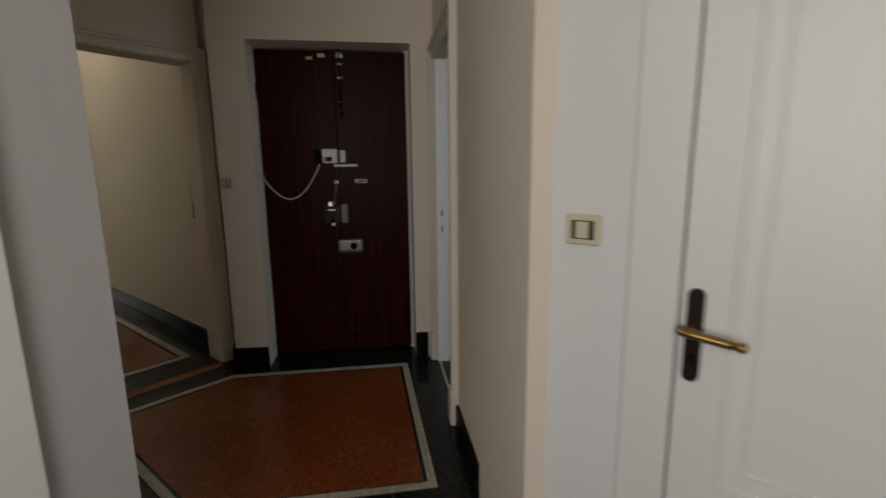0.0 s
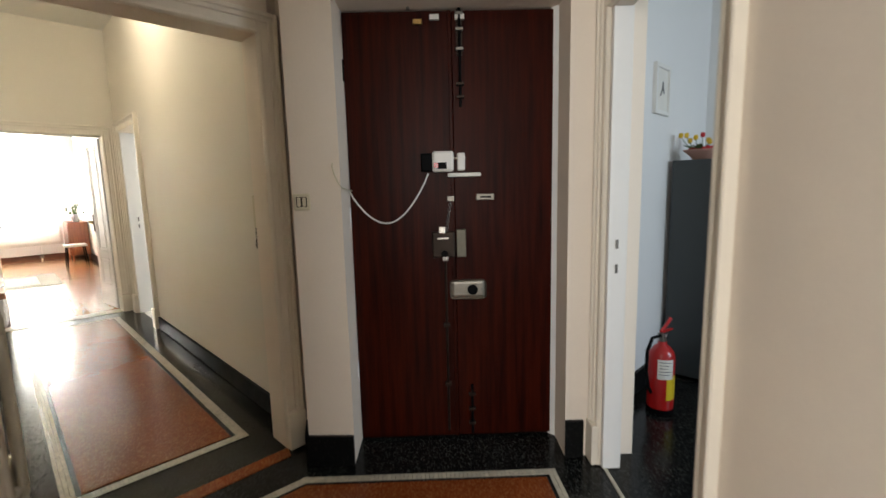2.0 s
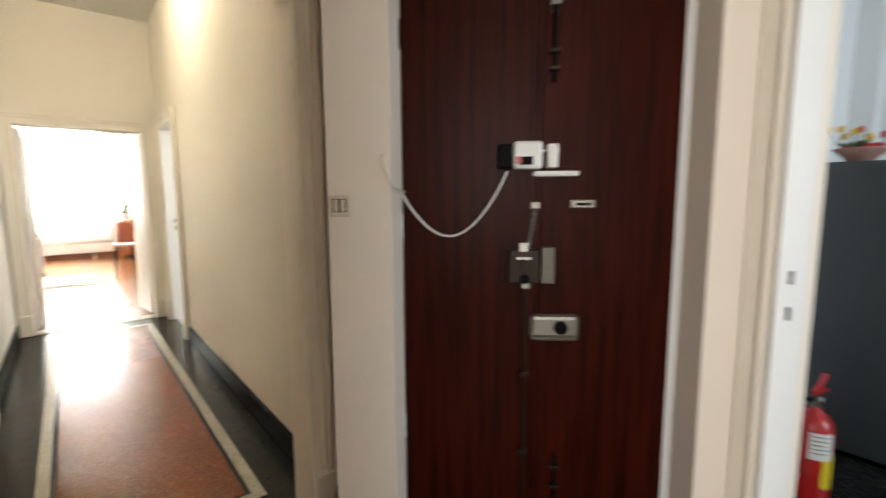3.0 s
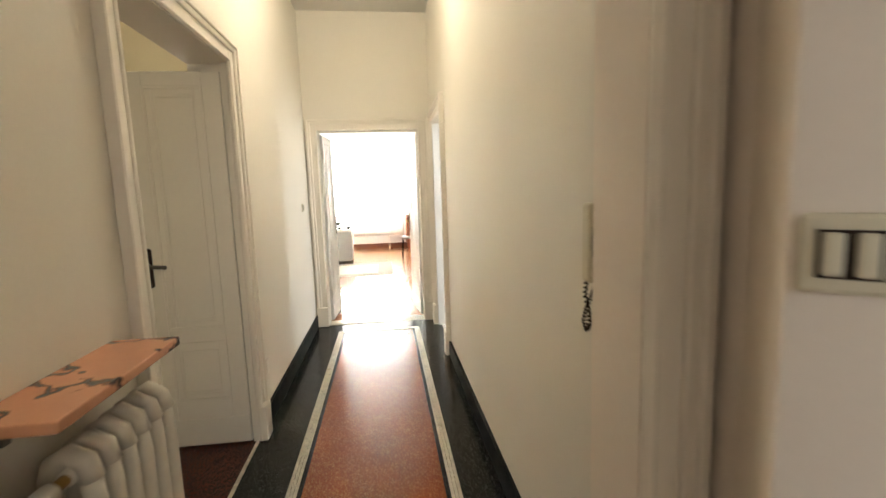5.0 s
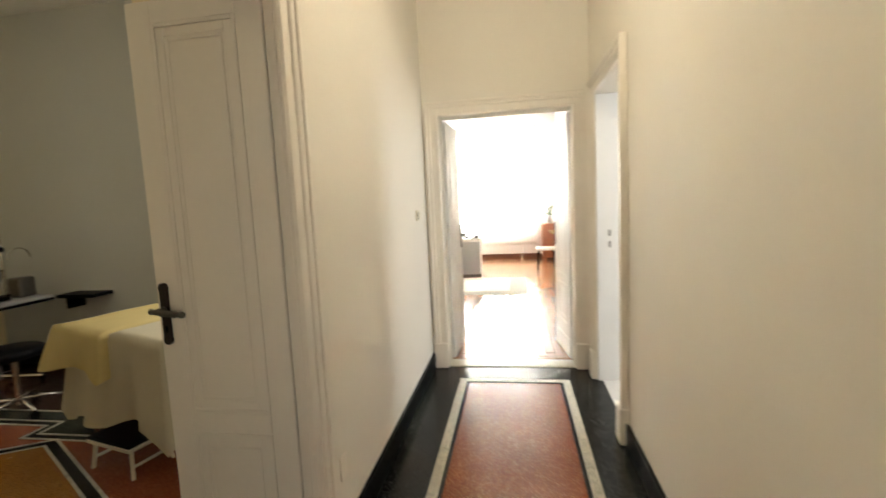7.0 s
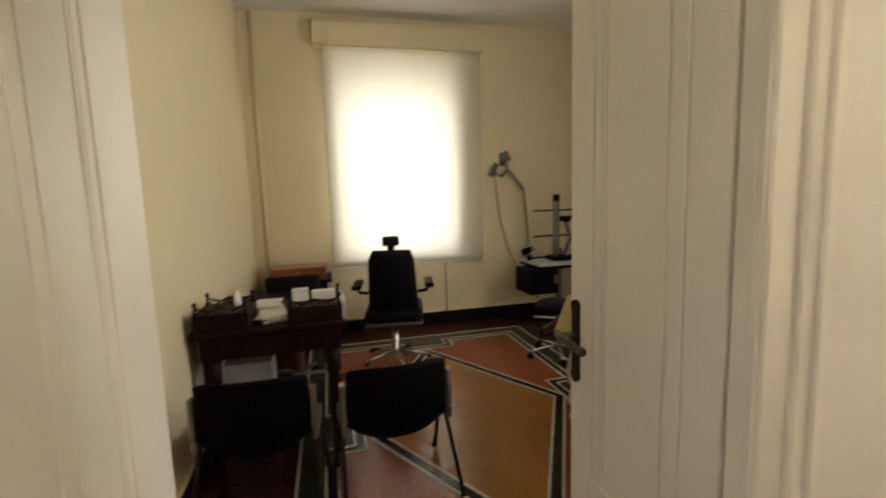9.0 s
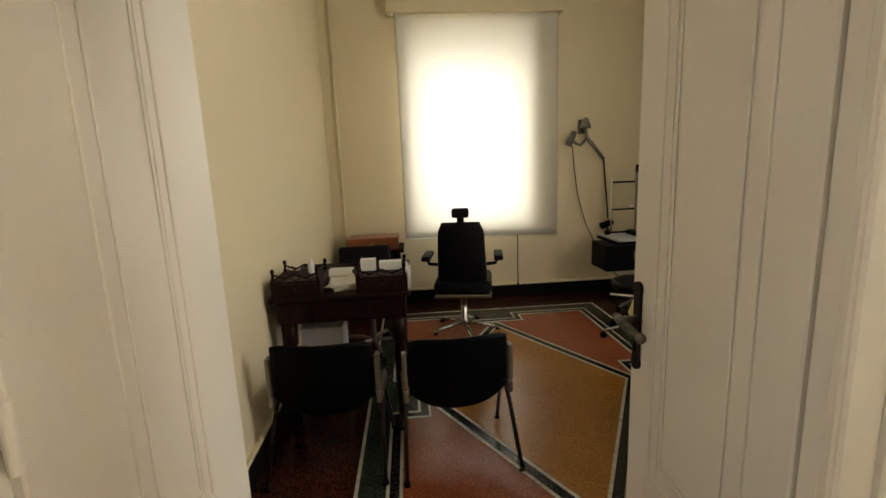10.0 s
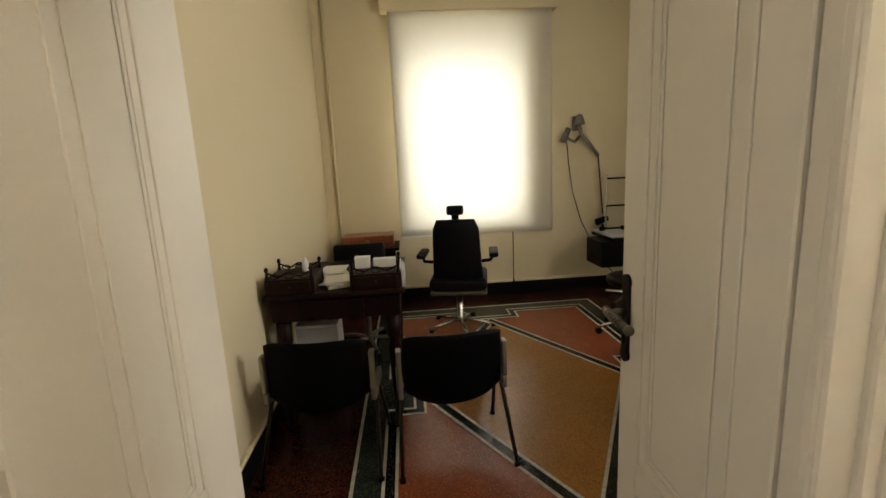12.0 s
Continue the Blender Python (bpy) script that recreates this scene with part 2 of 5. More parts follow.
# ---- mesh helpers ----
def obj(name, bm, material, smooth=False):
    me = bpy.data.meshes.new(name)
    bmesh.ops.recalc_face_normals(bm, faces=bm.faces)
    bm.to_mesh(me)
    bm.free()
    for p in me.polygons:
        p.use_smooth = smooth
    me.materials.append(material)
    return new(name, me)


def part(name, bm, material, parent, label="", smooth=False):
    ob = obj(name, bm, material, smooth)
    ob.parent = parent
    return tagged(ob, label)


def thing(name, m, label, category, group=""):
    e = new(name)
    e.empty_display_size = 0.1
    e.matrix_world = m
    return tagged(e, label, category, group)


def struct(name, bm, material, label="", m=None, smooth=False):
    ob = obj(name, bm, material, smooth)
    if m:
        ob.matrix_world = m
    return tagged(ob, label, "", "", "structure")


def box(bm, x0, y0, z0, x1, y1, z1, bevel=0.0, seg=2):
    x0, x1 = sorted((x0, x1))
    y0, y1 = sorted((y0, y1))
    z0, z1 = sorted((z0, z1))
    r = bmesh.ops.create_cube(bm, size=1)
    for v in r["verts"]:
        v.co = Vector((x0 + (v.co.x + 0.5) * (x1 - x0), y0 + (v.co.y + 0.5) * (y1 - y0), z0 + (v.co.z + 0.5) * (z1 - z0)))
    if bevel:
        ed = list({e for v in r["verts"] for e in v.link_edges})
        bmesh.ops.bevel(bm, geom=ed, offset=bevel, segments=seg, affect="EDGES", profile=0.5)
    return bm


def B(*a, **k):
    return box(bmesh.new(), *a, **k)


def cyl(bm, p, q, r, r2=None, n=16, caps=True):
    p, q = Vector(p), Vector(q)
    d = q - p
    m = Matrix.Translation((p + q) / 2) @ d.to_track_quat("Z", "Y").to_matrix().to_4x4()
    bmesh.ops.create_cone(bm, cap_ends=caps, segments=n, radius1=r, radius2=r if r2 is None else r2, depth=d.length, matrix=m)
    return bm


def C(*a, **k):
    return cyl(bmesh.new(), *a, **k)


def ball(bm, p, r, sx=1, sy=1, sz=1, n=12):
    bmesh.ops.create_uvsphere(bm, u_segments=n, v_segments=max(6, n // 2), radius=r, matrix=Matrix.Translation(p) @ Matrix.Diagonal((sx, sy, sz, 1)))
    return bm


def tube(bm, pts, r, n=8):
    """A round bar along a run of points."""
    pts = [Vector(p) for p in pts]
    rings = []
    for i, p in enumerate(pts):
        d = (pts[min(i + 1, len(pts) - 1)] - pts[max(i - 1, 0)]).normalized()
        a = d.orthogonal().normalized() if i == 0 else (rings[-1][1] - d * rings[-1][1].dot(d)).normalized()
        b = d.cross(a)
        rings.append(([bm.verts.new(p + r * (a * math.cos(k * math.tau / n) + b * math.sin(k * math.tau / n))) for k in range(n)], a))
    for (r0, _), (r1, _) in zip(rings, rings[1:]):
        for k in range(n):
            bm.faces.new((r0[k], r0[(k + 1) % n], r1[(k + 1) % n], r1[k]))
    bm.faces.new(rings[0][0][::-1])
    bm.faces.new(rings[-1][0])
    return bm


def lathe(bm, profile, p=(0, 0, 0), n=24):
    """A turned shape from (radius, height) pairs."""
    rings = []
    for r, z in profile:
        rings.append([bm.verts.new((p[0] + r * math.cos(k * math.tau / n), p[1] + r * math.sin(k * math.tau / n), p[2] + z)) for k in range(n)])
    for a, b in zip(rings, rings[1:]):
        for k in range(n):
            bm.faces.new((a[k], a[(k + 1) % n], b[(k + 1) % n], b[k]))
    bm.faces.new(rings[0][::-1])
    bm.faces.new(rings[-1])
    return bm


def prism(bm, poly, z0, z1):
    """An upright slab over a flat outline."""
    a = [bm.verts.new((x, y, z0)) for x, y in poly]
    b = [bm.verts.new((x, y, z1)) for x, y in poly]
    bm.faces.new(a[::-1])
    bm.faces.new(b)
    k = len(poly)
    for i in range(k):
        bm.faces.new((a[i], a[(i + 1) % k], b[(i + 1) % k], b[i]))
    return bm


def arc(c, r, a0, a1, n, plane="xz"):
    out = []
    for i in range(n + 1):
        a = radians(a0 + (a1 - a0) * i / n)
        u, v = r * math.cos(a), r * math.sin(a)
        out.append((c[0] + u, c[1], c[2] + v) if plane == "xz" else (c[0], c[1] + u, c[2] + v) if plane == "yz" else (c[0] + u, c[1] + v, c[2]))
    return out


def wall(name, along, a, b, n0, n1, z1, holes, material, label, m=None):
    """A wall of thickness n0..n1 along x or y from a to b; holes are (from, to, bottom, top)."""
    bm = bmesh.new()
    s = a
    def put(p, q, z0, zz):
        if q - p > 1e-4 and zz - z0 > 1e-4:
            if along == "y":
                box(bm, n0, p, z0, n1, q, zz)
            else:
                box(bm, p, n0, z0, q, n1, zz)
    for h0, h1, zb, zt in sorted(holes):
        put(s, h0, 0, z1)
        put(h0, h1, 0, zb)
        put(h0, h1, zt, z1)
        s = h1
    put(s, b, 0, z1)
    return struct(name, bm, material, label, m)


PSI = radians(-43.87)
MH = Matrix.Rotation(PSI, 4, "Z")      # the hall stands askew to the corridor
H = 3.1                                 # ceiling height
T = Matrix.Translation


def hall(u, v, z=0):
    return (MH @ Vector((u, v, z)))


# ---- floors ----
struct("floor", B(-5.4, -4.5, -0.12, 5.2, 14.5, -0.004), T_BLACK, "polished black terrazzo floor with pale chips")


def slab(name, poly, z, material, label):
    return struct(name, prism(bmesh.new(), poly, -0.02, z), material, label)


XL, XR, YE = -0.63, 0.612, 6.75
CB0, CB1, CY0, CY1 = -0.39, 0.41, 2.96, 6.50     # outer edge of the corridor's mosaic border
slab("floor_corridor_field", [(CB0 + 0.075, CY0 + 0.075), (CB1 - 0.075, CY0 + 0.075), (CB1 - 0.075, CY1 - 0.075), (CB0 + 0.075, CY1 - 0.075)], 0.001, T_RED, "polished red terrazzo field of the corridor")
slab("floor_threshold_strip", [(-0.52, 2.61), (0.48, 2.61), (0.50, 2.69), (-0.52, 2.69)], 0.001, T_RED, "red terrazzo strip across the threshold")

STRIPS = []          # mosaic strips: start, end, width, rows of tesserae


def outline(points, width, rows, closed=True):
    k = len(points)
    for i in range(k if closed else k - 1):
        STRIPS.append((points[i], points[(i + 1) % k], width, rows))


def inset(poly, d):
    """A convex outline moved inwards by d."""
    k, out = len(poly), []
    area2 = sum(poly[i][0] * poly[(i + 1) % k][1] - poly[(i + 1) % k][0] * poly[i][1] for i in range(k))
    sg = 1 if area2 > 0 else -1
    for i in range(k):
        p, q, r = Vector(poly[i - 1]), Vector(poly[i]), Vector(poly[(i + 1) % k])
        e1, e2 = (q - p).normalized(), (r - q).normalized()
        n1, n2 = Vector((-e1.y, e1.x)) * sg, Vector((-e2.y, e2.x)) * sg
        bis = (n1 + n2).normalized()
        out.append(tuple(q + bis * (d / max(0.3, bis.dot(n1)))))
    return out


cor = [(CB0, CY0), (CB1, CY0), (CB1, CY1), (CB0, CY1)]
outline(inset(cor, 0.028), 0.052, 3)
# hall field: six-sided, one side along the corridor's mouth
hp = [tuple(hall(u, v)[:2]) for u, v in ((-0.16, 2.03), (-1.34, 2.03))] + [(-0.34, 2.45), (-0.34, 1.32)] + [tuple(hall(-0.11, 0.73)[:2])]
slab("floor_hall_field", inset(hp, 0.058), 0.001, T_RED, "polished red terrazzo field of the hall")
outline(inset(hp, 0.022), 0.040, 2)

# ---- walls of hall, corridor and rooms ----
wall("wall_corridor_west", "y", 2.85, YE, XL - 0.2, XL, H, [(3.57, 4.60, 0, 2.03)], CREAM, "cream painted corridor wall with a doorway")
wall("wall_corridor_east", "y", 2.90, YE, XR, XR + 0.2, H, [(5.74, 6.52, 0, 2.0)], CREAM, "cream painted corridor wall with a doorway")
wall("wall_corridor_end", "x", -3.6, 1.4, YE, YE + 0.16, H, [(-0.505, 0.485, 0, 1.975)], CREAM, "cream end wall of the corridor with a doorway")
wall("wall_hall_opening", "x", -1.6, 0.56, 2.69, 2.85, H, [(-0.52, 0.495, 0, 2.06)], HALLW, "wall with the wide corridor opening")
pier = [tuple(hall(-1.121, 2.127)[:2]), tuple(hall(-1.345, 2.14)[:2]), (0.60, 2.62), (0.60, 2.69), (0.56, 2.85), (XR, 2.90), (XR + 0.2, 2.90), tuple(hall(-1.121, 2.5)[:2])]
struct("wall_pier", prism(bmesh.new(), pier, 0, H), HALLW, "pale wall pier beside the entrance door")
wall("wall_hall_entrance", "x", -1.121, 0.25, 2.127, 2.42, H, [(-1.1205, -0.086, 0, 2.175)], HALLW, "pale hall wall round the entrance door", MH)
wall("wall_hall_east", "y", 0.08, 2.127, 0.062, 0.14, H, [(1.275, 2.04, 0, 2.06)], HALLW, "pale hall wall with the office doorway", MH)
wall("wall_hall_east_proud", "y", 0.08, 0.64, 0.050, 0.062, H, [], HALLW, "slightly proud band of the hall wall", MH)
wall("wall_start_east", "y", -4.0, 0.0, 0.135, 0.28, H, [(-1.175, -0.316, 0, 2.06)], WHITEW, "white wall of the first room with a door")
wall("wall_start_north", "x", -2.75, -0.58, 0.83, 1.0, H, [], STARTW_DIM, "pale grey wall end beside the hall, coloured darker for its shade")
wall("wall_hall_west", "y", 1.0, 2.69, -0.75, -0.58, H, [], HALLW, "pale hall wall")
wall("wall_start_west", "y", -4.0, 0.83, -2.75, -2.6, H, [(-2.3, 0.0, 0.95, 2.5)], HALLW, "pale wall of the first room with an assumed window")
wall("wall_start_south", "x", -2.75, 0.28, -4.1, -3.95, H, [], HALLW, "pale wall of the first room")
struct("trim_start_casing", B(-0.875, 0.80, 0, -0.76, 0.83, 2.15, bevel=0.004), WENAMEL, "white casing on the wall end")
# two unseen walls, added to keep outside light from the door gaps
struct("wall_light_stop_entrance", B(-1.3, 2.50, 0, 0.3, 2.6, H), HALLW, "unseen plain wall that stops light behind the entrance door", MH)
struct("wall_light_stop_start", B(0.29, -1.4, 0, 0.36, -0.1, H), HALLW, "unseen plain wall that stops light behind the first room's door")
# side room behind the open door of the corridor
wall("wall_side_north", "x", 1.4, 3.2, YE, YE + 0.16, H, [], WHITEW, "white wall of the side room")
wall("wall_side_south", "x", XR + 0.2, 3.2, 4.70, 4.85, H, [], WHITEW, "white wall of the side room")
wall("wall_side_east", "y", 4.85, YE, 3.05, 3.2, H, [(5.25, 6.35, 0.95, 2.5)], WHITEW, "white wall of the side room with a window")
struct("ceiling_side", B(XR + 0.2, 4.85, H, 3.05, YE, H + 0.1), CEIL, "whitewashed ceiling")
struct("floor_side_room", B(XR + 0.03, 5.74, -0.02, XR + 0.2, 6.52, 0.001), PALEM, "pale marble threshold")
struct("floor_side_room_field", B(XR + 0.2, 4.85, -0.02, 3.05, YE, 0.001), PALEM, "pale marble floor of the side room")
struct("trim_side_jamb", B(XR - 0.004, 6.495, 0, XR + 0.204, 6.5195, 1.998, bevel=0.003), WENAMEL, "white painted door jamb lining")
struct("threshold_office", prism(bmesh.new(), [(0.066, 1.275), (0.082, 1.275), (0.082, 2.04), (0.066, 2.04)], -0.02, 0.002), TESSERA, "white marble threshold line", MH)
# examination room
EX0, EXY0, EXY1 = -4.724, 3.28, 6.70
wall("wall_exam_window", "y", 3.0, 6.9, EX0 - 0.45, EX0, H, [(4.13, 5.27, 0.78, 2.72)], EXAMW, "cream wall with the blinded window")
wall("wall_exam_south", "x", EX0, XL - 0.2, EXY0 - 0.15, EXY0, H, [], EXAMW, "cream wall beside the desk")
# the opening in the next two walls is unseen, cut for that added lamp
wall("wall_exam_north", "x", EX0, XL - 0.2, EXY1, EXY1 + 0.05, H, [(-1.85, -1.0, 0.9, 2.4)], EXAMW_SHADE, "cream wall of the examination room, its backlit shade in the grey colour")
wall("wall_exam_breast", "x", -2.86, XL - 0.2, EXY1 - 0.14, EXY1, H, [(-1.85, -1.0, 0.9, 2.4)], EXAMW, "shallow projecting wall breast")
# office
wall("wall_office_north", "x", 1.54, 4.6, 1.62, 1.77, H, [], WHITEW, "white office wall with skirting")
wall("wall_office_east", "y", -2.4, 1.62, 4.45, 4.6, H, [], WHITEW, "white office wall")
wall("wall_office_pilaster", "x", 3.55, 3.85, 1.50, 1.62, H, [], WHITEW, "narrow white pilaster")
wall("wall_office_south", "x", 1.6, 4.6, -2.4, -2.2, H, [(1.7, 3.1, 0.95, 2.5)], WHITEW, "white office wall with an assumed window")
# living room at the end
wall("wall_living_north", "x", -3.6, 1.4, 13.2, 13.4, H, [(-2.9, 0.5, 0.75, 2.7)], WHITEW, "white wall with a wide window")
wall("wall_living_east", "y", YE + 0.16, 13.2, 0.95, 1.1, H, [], WHITEW, "white living room wall")
wall("wall_living_west", "y", YE + 0.16, 13.2, -3.6, -3.4, H, [], WHITEW, "white living room wall")
# ceilings
for nm, a in (("ceiling_corridor", (-0.63, 2.85, 0.612, 6.75)), ("ceiling_exam", (EX0, EXY0, -0.83, EXY1)), ("ceiling_living", (-3.6, 6.91, 1.1, 13.2))):
    struct(nm, B(a[0], a[1], H, a[2], a[3], H + 0.1), CEIL, "whitewashed ceiling")
struct("ceiling_hall", B(-6, -5, H + 0.11, 5.2, 2.9, H + 0.2), CEIL, "whitewashed ceiling")

# ---- trim: skirtings, casings ----
def skirt(name, pts, h=0.15, d=0.018, m=None):
    """Black stone skirting along runs given as (x0, y0, x1, y1), its face to the left of the run."""
    for x0, y0, x1, y1 in pts:
        a, b = Vector((x0, y0)), Vector((x1, y1))
        n = Vector((-(b - a).y, (b - a).x)).normalized() * d
        bm = prism(bmesh.new(), [tuple(a), tuple(b), tuple(b + n), tuple(a + n)], 0, h)
        struct(name, bm, MARBLE_B, "black stone skirting", m)


skirt("baseboard_corridor", [(XL, 6.75, XL, 4.65), (XL, 3.47, XL, 2.85), (XR, 2.90, XR, 5.65), (XR, 6.61, XR, 6.75)], 0.12)
skirt("baseboard_hall", [(0.062, 0.64, 0.062, 1.19)], 0.12, 0.018, MH)
skirt("baseboard_hall_west", [(-0.58, 2.69, -0.58, 0.83)], 0.12)
skirt("baseboard_pier", [(*hall(-1.121, 2.127)[:2], *hall(-1.345, 2.14)[:2]), (*hall(-1.345, 2.14)[:2], 0.595, 2.61)], 0.15)
skirt("baseboard_reveal", [(0.0, 2.127, -0.086, 2.127)], 0.19, 0.018, MH)
skirt("baseboard_exam", [(EX0, EXY1, EX0, EXY0), (EX0, EXY0, -0.83, EXY0), (-0.83, EXY1 - 0.14, -2.86, EXY1 - 0.14), (-2.86, EXY1, EX0, EXY1)], 0.13)
for x0, y0, x1, y1 in ((EX0, EXY0, EX0 + 0.022, EXY1), (EX0 + 0.022, EXY0, -0.83, EXY0 + 0.022)):
    struct("trim_exam_bead", B(x0, y0, 0.13, x1, y1, 0.152, bevel=0.004), EXAMW, "pale bead on top of the skirting")
skirt("baseboard_office", [(4.45, 1.62, 1.60, 1.62)], 0.14)
skirt("baseboard_living", [(0.95, 13.2, -3.4, 13.2), (0.95, YE + 0.16, 0.95, 13.2)], 0.12)
for o in list(bpy.data.objects):
    if o.name.startswith("baseboard_living"):
        o.data.materials[0] = BROWNW


def casing(name, along, a, b, face, out, top, m=None, w=0.095, material=ENAMEL, plinth=True):
    """A moulded door surround on a wall face; out is the way it stands proud."""
    bm = bmesh.new()
    def bar(p0, p1, z0, z1, d):
        if along == "y":
            box(bm, face, p0, z0, face + out * d, p1, z1, 0.004, 1)
        else:
            box(bm, p0, face, z0, p1, face + out * d, z1, 0.004, 1)
    for d, i0, i1 in ((0.018, 0, w), (0.030, w * 0.62, w - 0.004), (0.024, 0.003, w * 0.22), (0.040, w * 0.86, w + 0.008)):
        bar(a - i1, a - i0, 0, top + i1, d)
        bar(b + i0, b + i1, 0, top + i1, d)
        bar(a - i0, b + i0, top + i0, top + i1, d)
    if plinth:
        for p in (a - w - 0.014, b + 0.002):
            bar(p, p + w + 0.012, 0, 0.2, 0.046)
    return struct(name, bm, material, "moulded ivory door surround", m)


casing("trim_exam_door", "y", 3.57, 4.55, XL, 1, 2.03)
casing("trim_corridor_east_door", "y", 5.74, 6.52, XR, -1, 2.0)
casing("trim_corridor_end_door", "x", -0.505, 0.485, YE, -1, 1.975, w=0.10)
casing("trim_office_door", "y", 1.275, 2.04, 0.062, -1, 2.06, MH, w=0.075)
pd = bmesh.new()
for a in ((-0.318, -0.21, 0, 2.06), (-1.28, -1.173, 0, 2.06), (-1.28, -0.21, 2.06, 2.17)):
    box(pd, 0.119, a[0], a[2], 0.135, a[1], a[3], 0.005, 2)
struct("trim_start_door", pd, WENAMEL, "flat white door surround")
struct("trim_exam_stop", B(-0.664, 4.557, 0, -0.632, 4.5995, 2.028, bevel=0.003), ENAMEL, "ivory door stop strip")
struct("trim_exam_lining", B(-0.83, 4.595, 0, -0.658, 4.5995, 2.028), ENAMEL, "ivory door lining")
casing("trim_opening", "x", -0.52, 0.495, 2.69, -1, 2.06, w=0.085)

# ---- mosaic strips are laid at the end ----
# ---- entrance door ----
def entrance_door():
    d = thing("entrance_door", MH @ T((-0.60, 2.334, 0)), "closed dark mahogany double entrance door with old locks", "door")
    w, h = 0.517, 2.165
    for s, nm in ((-1, "door_leaf"), (1, "door_leaf")):
        x0, x1 = (-w, -0.0025) if s < 0 else (0.0025, w)
        part(nm, B(x0, 0, 0.012, x1, 0.05, h, bevel=0.004), MAHOG, d, "glossy dark reddish-brown wooden leaf")
    part("meeting_bead", B(-0.016, -0.006, 0.012, 0.001, 0.0, h, bevel=0.002), MAHOG, d)
    fr = bmesh.new()
    box(fr, -w - 0.03, 0.004, 0, -w - 0.002, 0.06, h + 0.02, 0.003)
    box(fr, w + 0.002, 0.004, 0, w + 0.03, 0.06, h + 0.02, 0.003)
    part("frame", fr, WENAMEL, d, "white painted frame")
    # electric lock
    lk = part("electric_lock", B(-0.135 + 0.03, -0.055, 1.41, 0.0, 0.0, 1.51, bevel=0.012), WPLAST, d, "white electric lock box")
    part("side_block", B(-0.16, -0.05, 1.415, -0.107, 0.0, 1.50, bevel=0.006), BLACKP, lk)
    part("window", B(-0.085, -0.058, 1.425, -0.035, -0.054, 1.455), BLACKP, lk)
    part("red_button", B(-0.098, -0.059, 1.43, -0.076, -0.053, 1.455), REDP, lk)
    part("bolt_keeper", B(0.018, -0.05, 1.415, 0.055, 0.0, 1.50, bevel=0.006), WPLAST, lk)
    part("bolt", C((0.0, -0.035, 1.475), (0.06, -0.035, 1.475), 0.007), CHROME, lk)
    part("cover_strip", B(-0.03, -0.03, 1.385, 0.135, 0.0, 1.405, bevel=0.006), WPLAST, lk)
    part("label_plate", B(0.06, -0.004, 1.42, 0.115, 0.0, 1.51), MAHOG, lk)
    # chain guard
    ch = part("door_chain", B(-0.035, -0.012, 1.265, 0.0, 0.0, 1.292, bevel=0.003), ALU, d, "worn metal chain anchor and chain")
    for i in range(13):
        a = bmesh.new()
        tube(a, [(-0.02 - i * 0.002 + (0.006 * math.cos(k * math.tau / 10) if i % 2 else 0), -0.014 + (0 if i % 2 else 0.006 * math.cos(k * math.tau / 10)), 1.262 - i * 0.0135 + 0.009 * math.sin(k * math.tau / 10)) for k in range(11)], 0.0018, 5)
        part("chain_link", a, STEEL, ch)
    ks = part("chain_slot", B(0.11, -0.012, 1.268, 0.20, 0.0, 1.300, bevel=0.004), ALU, d)
    part("slot", B(0.13, -0.0135, 1.279, 0.185, -0.011, 1.288), BLACKP, ks)
    # main lock
    ml = part("rim_lock", B(-0.115, -0.03, 0.985, 0.0, 0.0, 1.115, bevel=0.006), BRONZE, d, "dark tarnished rim lock")
    part("knob", C((-0.055, -0.065, 1.06), (-0.055, -0.03, 1.06), 0.02, 0.016), BRONZE, ml)
    part("keyhole", C((-0.055, -0.036, 1.005), (-0.055, -0.03, 1.005), 0.018), BLACKP, ml)
    part("handle_plate", B(-0.082, -0.05, 1.105, -0.045, 0.0, 1.145, bevel=0.006), CHROME, ml)
    part("latch_arm", B(-0.09, -0.045, 1.075, -0.03, -0.03, 1.09, bevel=0.004), CHROME, ml)
    part("lock_strike", B(0.006, -0.03, 0.985, 0.055, 0.0, 1.125, bevel=0.004), GUNM, d)
    # lower lock
    sl = part("safety_lock", B(-0.03, -0.016, 0.765, 0.155, 0.0, 0.865, bevel=0.02, seg=3), ALU, d, "oval pale metal lock plate")
    part("cylinder", C((0.085, -0.028, 0.815), (0.085, -0.016, 0.815), 0.026), BLACKP, sl)
    part("screw", C((0.13, -0.018, 0.815), (0.13, -0.015, 0.815), 0.005), STEEL, sl)
    # bolts
    rod = part("bolt_rod", C((-0.05, -0.018, 0.05), (-0.05, -0.018, 0.985), 0.0065), BRONZE, d, "long dull metal lower bolt rod")
    part("rod_tip", B(-0.066, -0.03, 0.965, -0.034, 0.0, 0.995, bevel=0.004), CHROME, rod)
    for z in (0.62, 0.30):
        part("rod_guide", B(-0.066, -0.028, z, -0.034, 0.0, z + 0.02, bevel=0.003), BRONZE, rod)
    up = part("upper_bolt", C((0.04, -0.016, 1.72), (0.04, -0.016, 2.17), 0.007), BLACKP, d, "dark upper bolt")
    for z in (1.76, 1.82, 1.98, 2.07, 2.14):
        part("bolt_guide", B(0.022, -0.026, z, 0.058, 0.0, z + 0.014, bevel=0.002), STEEL if z > 1.9 else BRONZE, up)
    part("bolt_plate", B(0.026, -0.006, 1.96, 0.054, 0.0, 2.17), BRONZE, up)
    lo = part("lower_bolt", C((0.075, -0.016, 0.03), (0.075, -0.016, 0.30), 0.007), BLACKP, d)
